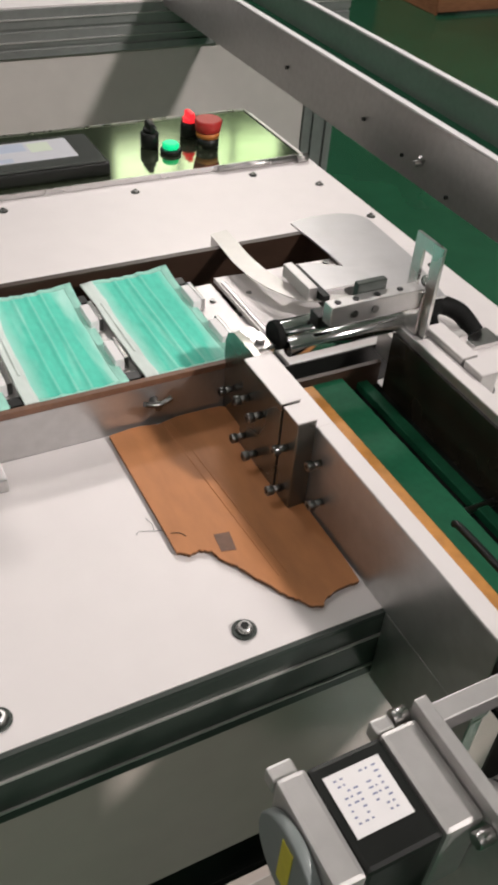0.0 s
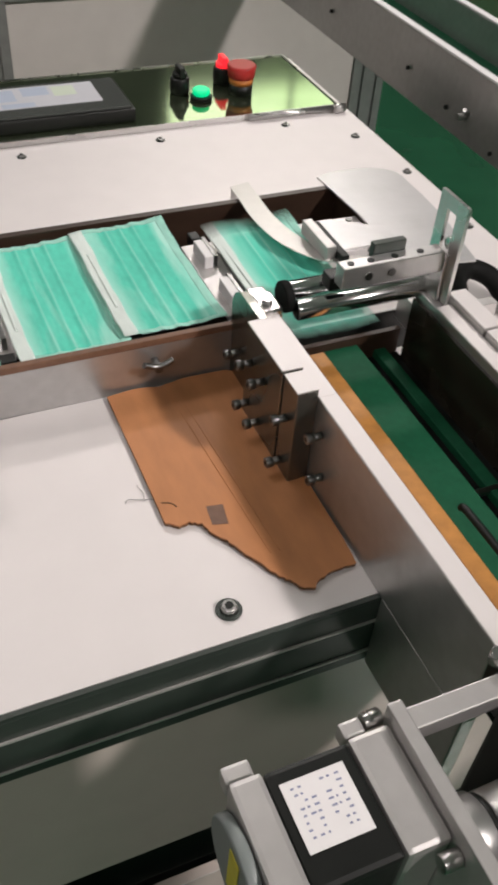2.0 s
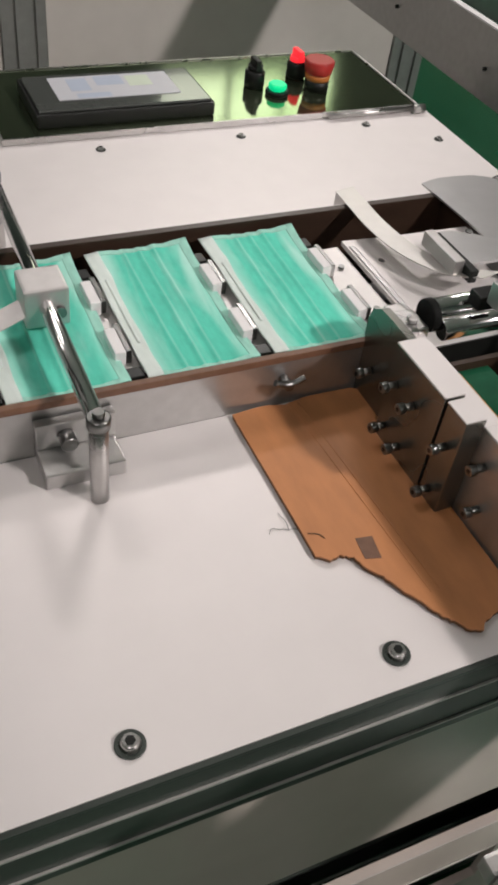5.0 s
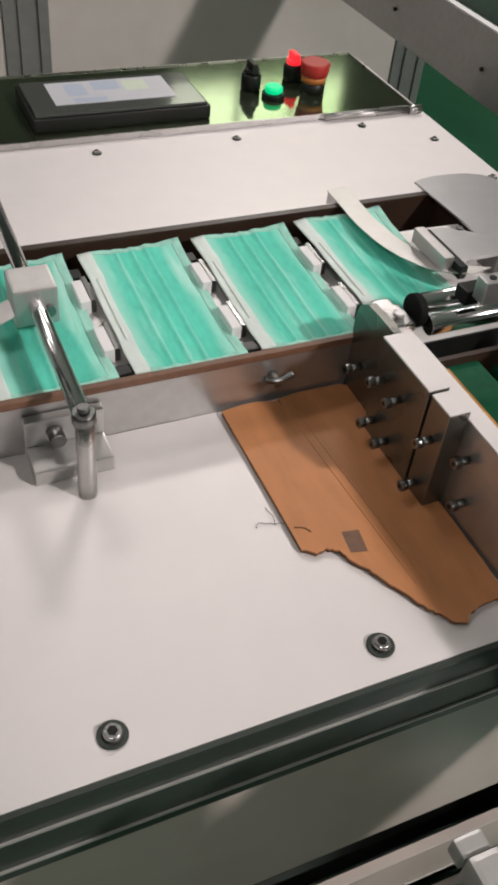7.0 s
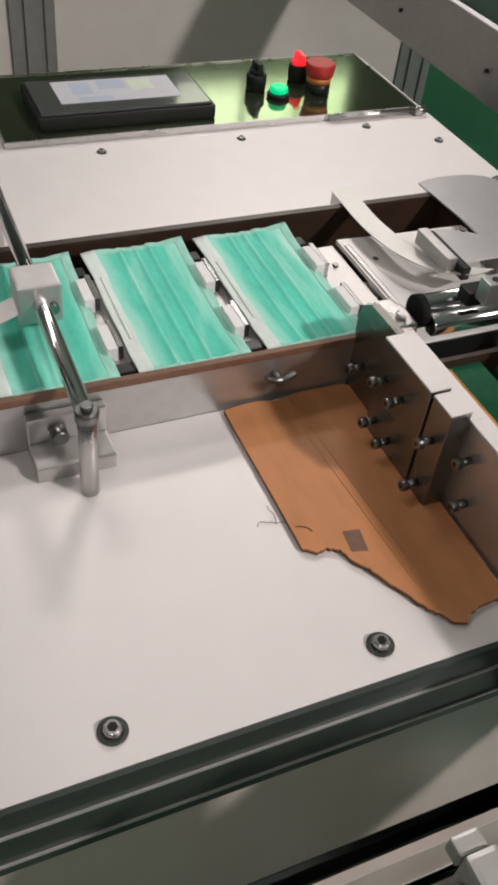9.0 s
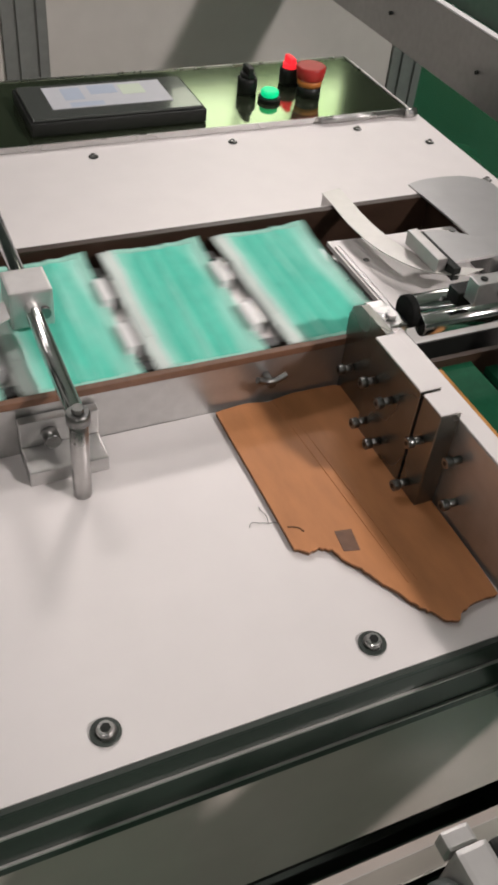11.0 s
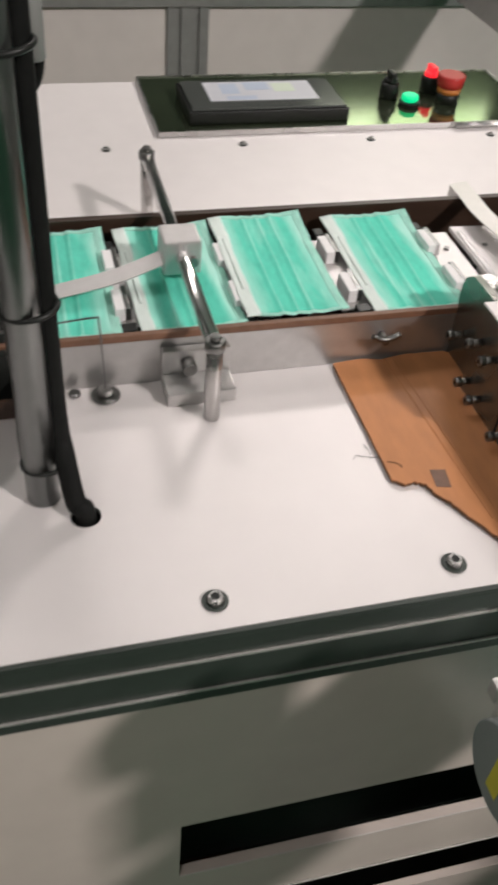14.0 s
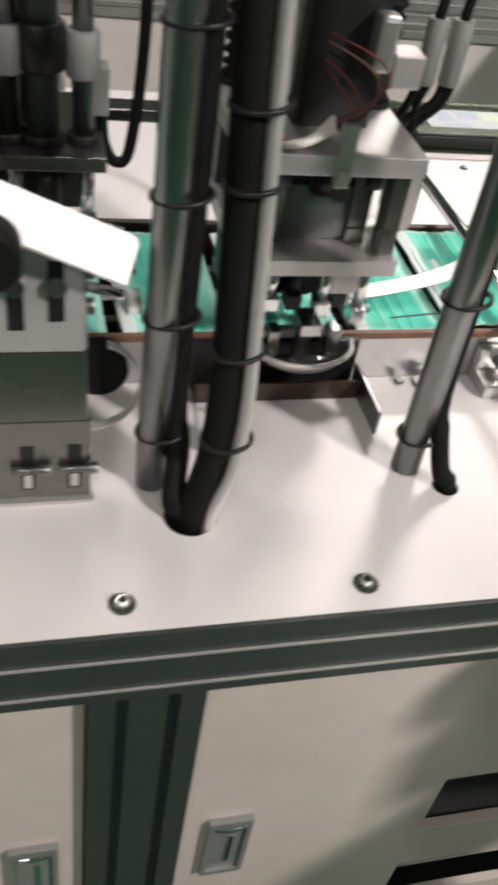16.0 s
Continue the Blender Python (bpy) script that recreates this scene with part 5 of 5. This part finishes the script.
def loop_feeder():
    b = thing("loop_feeder", "bent grey sheet-metal bracket with slots and a bright cover", "bracket")
    x0, x1 = -0.68, -0.554
    y = 0.132
    part("lower_plate", box(new_bm(), x0, x1, y, y + 0.004, TOP + 0.004, 0.879, 0.0008), M_CLAMP, b)
    part("foot", box(new_bm(), x0 - 0.002, x1 + 0.002, y - 0.006, y + 0.004, TOP + 0.0004, TOP + 0.0038, 0.0005), M_ALU_LIGHT, b)
    lean = Matrix.Translation((0, y + 0.002, 0.879)) @ pose(0, 0, 0, -4)
    part("middle_plate", box(new_bm(), x0, x1 - 0.003, -0.002, 0.002, 0.0004, 0.057, 0.0008, lean), M_CLAMP, b)
    turn = Matrix.Translation((0, y + 0.006, 0.9362)) @ pose(0, 0, 0, -16)
    part("upper_plate", box(new_bm(), x0, x1 - 0.005, -0.002, 0.002, 0.0004, 0.076, 0.0008, turn), M_ALU_LIGHT, b)
    side = [(0.140, 0.937), (0.176, 0.937), (0.196, 0.962), (0.190, 1.0), (0.165, 1.012)]
    part("side_plate", pierced(new_bm(), [side], lambda u, w: (x1 - 0.0055, u, w), (0.0025, 0, 0)), M_ALU, b)
    for x in (-0.600, -0.566):
        part("slot", box(new_bm(), x - 0.005, x + 0.005, y - 0.0008, y - 0.0001, TOP + 0.013, TOP + 0.056), M_BLACK, b)
        bm = new_bm()
        cyl(bm, (x - 0.012, y - 0.004, TOP + 0.036), (x + 0.016, y - 0.004, TOP + 0.036), 0.0030, seg=12, rim=0.0005)
        cyl(bm, (x + 0.008, y - 0.004, TOP + 0.036), (x + 0.0165, y - 0.004, TOP + 0.036), 0.0048, seg=12, rim=0.0005)
        part("cross_bolt", bm, M_SCREW, b)
        part("slot_lining", box(new_bm(), x - 0.003, x + 0.003, y - 0.0014, y - 0.0009, TOP + 0.015, TOP + 0.028), M_ALU_LIGHT, b)
    for x, lo in ((-0.603, 0.016), (-0.577, 0.022)):
        part("slot", box(new_bm(), x - 0.0052, x + 0.0052, -0.0032, -0.0022, lo, 0.062, 0.0, turn), M_BLACK, b)
        bm = new_bm()
        cyl(bm, turn @ Vector((x, -0.0034, 0.046)), turn @ Vector((x, -0.009, 0.046)), 0.0066, seg=14, rim=0.0006)
        part("slot_bolt", bm, M_SCREW, b)
    for u, w in ((0.166, 0.982), (0.160, 0.958)):
        bm = new_bm()
        cyl(bm, (x1 - 0.003, u, w), (x1 + 0.003, u, w), 0.006, seg=14, rim=0.001)
        part("rivet", bm, M_SCREW, b)
    # bright sloping chute over the bracket
    bm = new_bm()
    top = [bm.verts.new(p) for p in ((-0.64, 0.150, 1.0665), (-0.524, 0.150, 1.0155), (-0.534, 0.128, 0.9945), (-0.64, 0.128, 1.0425))]
    low = [bm.verts.new(v.co + Vector((0, 0.001, -0.0025))) for v in top]
    bm.faces.new(top)
    bm.faces.new(low[::-1])
    for k in range(4):
        bm.faces.new((top[k], low[k], low[(k + 1) % 4], top[(k + 1) % 4]))
    part("bright_cover", bm, M_PLATE, b, "bright polished sloping chute")
    bm = new_bm()
    cyl(bm, (-0.617, 0.098, 1.026), (-0.617, 0.126, 1.026), 0.020, seg=28, rim=0.002)
    part("drum", bm, M_RUBBER, b)
    bm = new_bm()
    cyl(bm, (-0.546, 0.168, 0.893), (-0.546, 0.186, 0.893), 0.022, seg=28, rim=0.002)
    part("dark_wheel", bm, M_RUBBER, b)
    bm = new_bm()
    pts = [(-0.552 + 0.036 * math.cos(k * math.pi / 10), 0.165, 0.885 + 0.04 * math.sin(k * math.pi / 10)) for k in range(-6, 5)]
    ribbon(bm, pts, (0, 1, 0), 0.008, 0.0015, 3)
    part("curved_guide", bm, M_STRIP, b)
    for k in range(3):
        bm = new_bm()
        cyl(bm, (-0.556, 0.205 + 0.012 * k, 0.945 + 0.019 * k), (-0.526, 0.205 + 0.012 * k, 0.937 + 0.019 * k), 0.0042, seg=14, rim=0.0006)
        part("pin", bm, M_CHROME, b)


loop_feeder()


def second_head():
    """The loop head beyond the left pole."""
    s = thing("feeding_station", "aluminium ear-loop feeding head with dark cylinders over the channel", "machine head")
    part("cross_plate", box(new_bm(), -0.72, -0.531, 0.30, 0.43, 0.986, 0.998, 0.001), M_CLAMP, s)
    for x, r, dark in ((-0.700, 0.013, 1), (-0.672, 0.009, 0), (-0.640, 0.015, 1), (-0.604, 0.010, 0), (-0.578, 0.013, 1), (-0.548, 0.008, 0)):
        bm = new_bm()
        cyl(bm, (x, 0.33, 0.9982), (x, 0.33, 1.42), r, seg=20)
        part("rod", bm, M_ALU_DARK if dark else M_POLE, s)
        bm = new_bm()
        cyl(bm, (x, 0.33, 1.04 + r), (x, 0.33, 1.075 + r), r + 0.005, seg=20, rim=0.002)
        part("nut", bm, M_BLACK if dark else M_GREY_PLASTIC, s)
        bm = new_bm()
        cyl(bm, (x, 0.33, 0.9982), (x, 0.33, 1.006), r + 0.004, seg=20, rim=0.001)
        part("collar", bm, M_BLACK, s)
        bm = new_bm()
        cyl(bm, (x + 0.004, 0.322, 0.918 + r), (x + 0.004, 0.322, 0.9858), r * 0.7, seg=14)
        box(bm, x - 0.004, x + 0.012, 0.312, 0.33, 0.915 + r, 0.93 + r, 0.001)
        part("lower_tool", bm, M_BLACK if dark else M_CHROME, s)
    part("cylinder_block", box(new_bm(), -0.668, -0.590, 0.365, 0.415, 0.9982, 1.42, 0.003), M_ALU_DARK, s)
    part("tool_beam", box(new_bm(), -0.71, -0.545, 0.35, 0.40, 0.93, 0.9858, 0.002), M_BLACK, s)
    part("fitting", box(new_bm(), -0.543, -0.526, 0.345, 0.365, 1.012, 1.05, 0.002), M_GREY_PLASTIC, s)
    bm = new_bm()
    cyl(bm, (-0.543, 0.355, 0.95), (-0.543, 0.355, 1.0118), 0.007, seg=16)
    part("pipe", bm, M_POLE, s)
    bm = new_bm()
    tube(bm, [(-0.531, 0.355, 1.012), (-0.528, 0.357, 0.985), (-0.518, 0.36, 0.968), (-0.506, 0.36, 0.985), (-0.498, 0.36, 1.1), (-0.498, 0.36, 1.4)], 0.0048, 10)
    part("hose", bm, M_RUBBER, s)
    part("valve_block", box(new_bm(), -0.476, -0.455, 0.40, 0.425, 0.97, 1.07, 0.002), M_GREY_PLASTIC, s)
    part("valve_bracket", box(new_bm(), -0.5305, -0.455, 0.40, 0.425, 0.986, 0.9965, 0.001), M_CLAMP, s)
    bm = new_bm()
    tube(bm, [(-0.470, 0.41, 1.07), (-0.474, 0.40, 1.10), (-0.492, 0.39, 1.15), (-0.50, 0.385, 1.3), (-0.50, 0.385, 1.42)], 0.006, 10)
    part("hose", bm, M_RUBBER, s)
    for x in (-0.71, -0.565):
        bm = new_bm()
        cyl(bm, (x, 0.4845, TOP + 0.0004), (x, 0.4845, 1.3), 0.008, seg=16)
        part("rear_column", bm, M_STEEL, s)
    part("rear_bridge", box(new_bm(), -0.72, -0.555, 0.4302, 0.496, 0.9862, 0.9978, 0.001), M_ALU, s)
    for x in (-0.445, -0.425):
        part("red_tag", box(new_bm(), x - 0.006, x + 0.006, 0.43, 0.436, 1.08, 1.11, 0.001), M_WIRE_RED, s)


second_head()

# ---- ceiling lamps ----


def ceiling_lamp(x, y, z):
    c = thing("ceiling_lamp", "plain factory tube lamp hanging from the ceiling", "lamp", "ceiling lamps")
    part("tray", box(new_bm(), x - 0.6, x + 0.6, y - 0.15, y + 0.15, z + 0.06, z + 0.12, 0.005), M_WHITE, c)
    for d in (-0.07, 0.07):
        bm = new_bm()
        cyl(bm, (x - 0.57, y + d, z + 0.035), (x + 0.57, y + d, z + 0.035), 0.02, seg=14)
        part("tube", bm, M_TUBE, c)
    for d in (-0.4, 0.4):
        bm = new_bm()
        cyl(bm, (x + d, y, z + 0.12), (x + d, y, 4.6), 0.005, seg=8)
        part("rod", bm, M_ALU, c)


for lx, ly, lz, watts, long, wide in LAMPS:
    ceiling_lamp(lx, ly, lz + 0.1)

# ---- what moves ----
STEP, FIRST, HALF = 1.243, 0.995, 0.17
STEPS = 13
LATE = {0: (-0.020, 0.0), 1: (-0.010, 0.0), 9: (-0.020, -0.0125)}  # ahead of its place at first, and later on


def mid_of(n):
    """The middle of the chain's step n; the drive is not quite even."""
    return FIRST + STEP * n + {0: -0.03, 10: 0.06, 11: 0.02}.get(n, 0.0)


def chain_place(p):
    """Where a pusher sits p pitches along the chain; past the end it hangs below."""
    if p < -17:
        return 0.0145 + PITCH * (-35 - p), -0.112
    if p <= 1:
        return 0.0145 + PITCH * p, 0.0
    if p == 2:
        return 0.205, -0.05
    return 0.12 - PITCH * (p - 3), -0.112


def move_pusher(ob, k):
    rows = []
    last = k
    x, z = chain_place(k)
    rows.append((0.0, pose(x, 0, z)))
    for n in range(STEPS):
        mid = mid_of(n)
        a, b = chain_place(k - n), chain_place(k - n - 1)
        rows.append((mid - HALF, pose(a[0], 0, a[1])))
        if mid + HALF < 16.0:
            rows.append((mid + HALF, pose(b[0], 0, b[1])))
            last = k - n - 1
        else:
            s = (16.0 - mid + HALF) / (2 * HALF)
            rows.append((16.0, pose(a[0] + (b[0] - a[0]) * s, 0, a[1] + (b[1] - a[1]) * s)))
            last = None
    if last is not None:
        x, z = chain_place(last)
        rows.append((16.0, pose(x, 0, z)))
    walk(ob, rows)


MASK_Z = 0.8425
LAND_Z = 0.8462
MASK_Y = 0.3695
SLOT = 0.0713


def move_mask(ob, n, order):
    """A mask that the feed conveyor hands over before step n."""
    early, late = LATE.get(n, (0.0, 0.0))
    tilt = random.uniform(-1.2, 1.2)
    x0 = SLOT + PITCH
    rows = []
    if n >= 0:
        t0 = FIRST + STEP * n
        wait = (-1.25, 0.8306 + 0.0075 * order)
        feed = [(t0 - 1.885, -1.25), (t0 - 0.585, 0.0), (t0 - 0.485, 0.100), (t0 - 0.385, 0.187), (t0 - 0.285, 0.280), (t0 - 0.205, MASK_Y)]
        if feed[0][0] > 0:
            rows.append((0.0, pose(0.186, wait[0], wait[1])))
        for i, (t, y) in enumerate(feed):
            if t > 0.001:
                z = wait[1] if i == 0 else 0.8306 + (LAND_Z - 0.8306) * min(1, max(0, i - 2))
                rows.append((t, pose(0.186 + (x0 - 0.186) * max(0, i - 2) / 3, y, z)))
            elif not rows or rows[-1][0] < 0:
                nxt = feed[i + 1]
                s = (0 - t) / (nxt[0] - t)
                if 0 <= s < 1:
                    rows.append((0.0, pose(0.186, y + (nxt[1] - y) * s, 0.8306)))
    else:
        rows.append((0.0, pose(SLOT + PITCH * (n + 1) + late, MASK_Y, MASK_Z, 0, 0, tilt)))
    x = x0 if n >= 0 else SLOT + PITCH * (n + 1)
    for k in range(max(n, 0), STEPS):
        mid = mid_of(k)
        here = k - n if n >= 0 else 2
        was, off = (early if here == 1 else late), (early if here == 0 else late)
        old = x if here == 0 else x + was
        rows.append((mid - HALF + (0.03 if here == 0 else 0), pose(old, MASK_Y, LAND_Z if here == 0 else MASK_Z + (0.006 if was else 0), 0, 0, tilt if here else 0)))
        x -= PITCH
        if mid + HALF < 16.0:
            rows.append((mid + HALF, pose(x + off, MASK_Y, MASK_Z + (0.006 if off else 0), 0, 0, tilt)))
    rows = sorted(rows, key=lambda r: r[0])
    clean = [r for r in rows if r[0] <= 16.0]
    if clean[-1][0] < 15.99:
        clean.append((16.0, clean[-1][1]))
    walk(ob, clean)


def move_side_mask(ob, n, order):
    t0 = FIRST + STEP * n - 0.685
    lo, hi = -1.2, 2.6
    z = 0.8306 + 0.0075 * order
    speed = 1.05
    ta, tb = t0 - (0.56 - lo) / speed, t0 + (hi - 0.56) / speed
    rows = []
    if ta <= 0:
        rows.append((0.0, pose(0.674, 0.56 - speed * t0, 0.8306)))
    else:
        rows += [(0.0, pose(0.674, lo, z)), (ta, pose(0.674, lo, z)), (ta + 0.2, pose(0.674, lo + 0.2 * speed, 0.8306))]
    rows += [(tb, pose(0.674, hi, 0.8306)), (16.0, pose(0.674, hi, 0.8306))]
    walk(ob, rows)


def motions():
    base = pusher_base()
    pushers = [base] + [copy_thing(base, pose(0, 0, 0)) for _ in range(29)]
    for ob, k in zip(pushers, range(-14, 16)):
        move_pusher(ob, k)
    random.seed(21)
    for n in range(-6, STEPS):
        label = "teal pleated face mask lying over its neighbour's edge" if n in LATE else "teal pleated face mask with a white border"
        move_mask(face_mask(label), n, max(n, 0))
    for order, n in enumerate((0, 2, 3, 5, 6, 8)):
        move_side_mask(face_mask("teal pleated face mask on the side conveyor"), n, order)
    rows = []
    for n in range(STEPS):
        mid = mid_of(n)
        rows += [(mid + 0.42, pose(-0.363, 0.255, 0.842)), (mid + 0.62, pose(-0.363, 0.255, 0.842, 0, 0, 45)), (mid + 0.95, pose(-0.363, 0.255, 0.842, 0, 0, 45)), (mid + 1.15, pose(-0.363, 0.255, 0.842))]
    head = [(0.0, HEAD_UP)]
    for n in range(-1, STEPS):
        mid = mid_of(n)
        head += [(mid + a, pose(0, 0, z)) for a, z in ((0.50, 0.0), (0.68, -0.016), (0.92, -0.016), (1.06, 0.0))]
    walk(STATION, [r for r in head if 0.0 <= r[0] < 15.95] + [(16.0, HEAD_UP)])
    rows = [(0.0, rows[0][1])] + [r for r in rows if r[0] < 15.95]
    rows.append((16.0, rows[-1][1]))
    walk(TURNER, rows)


motions()
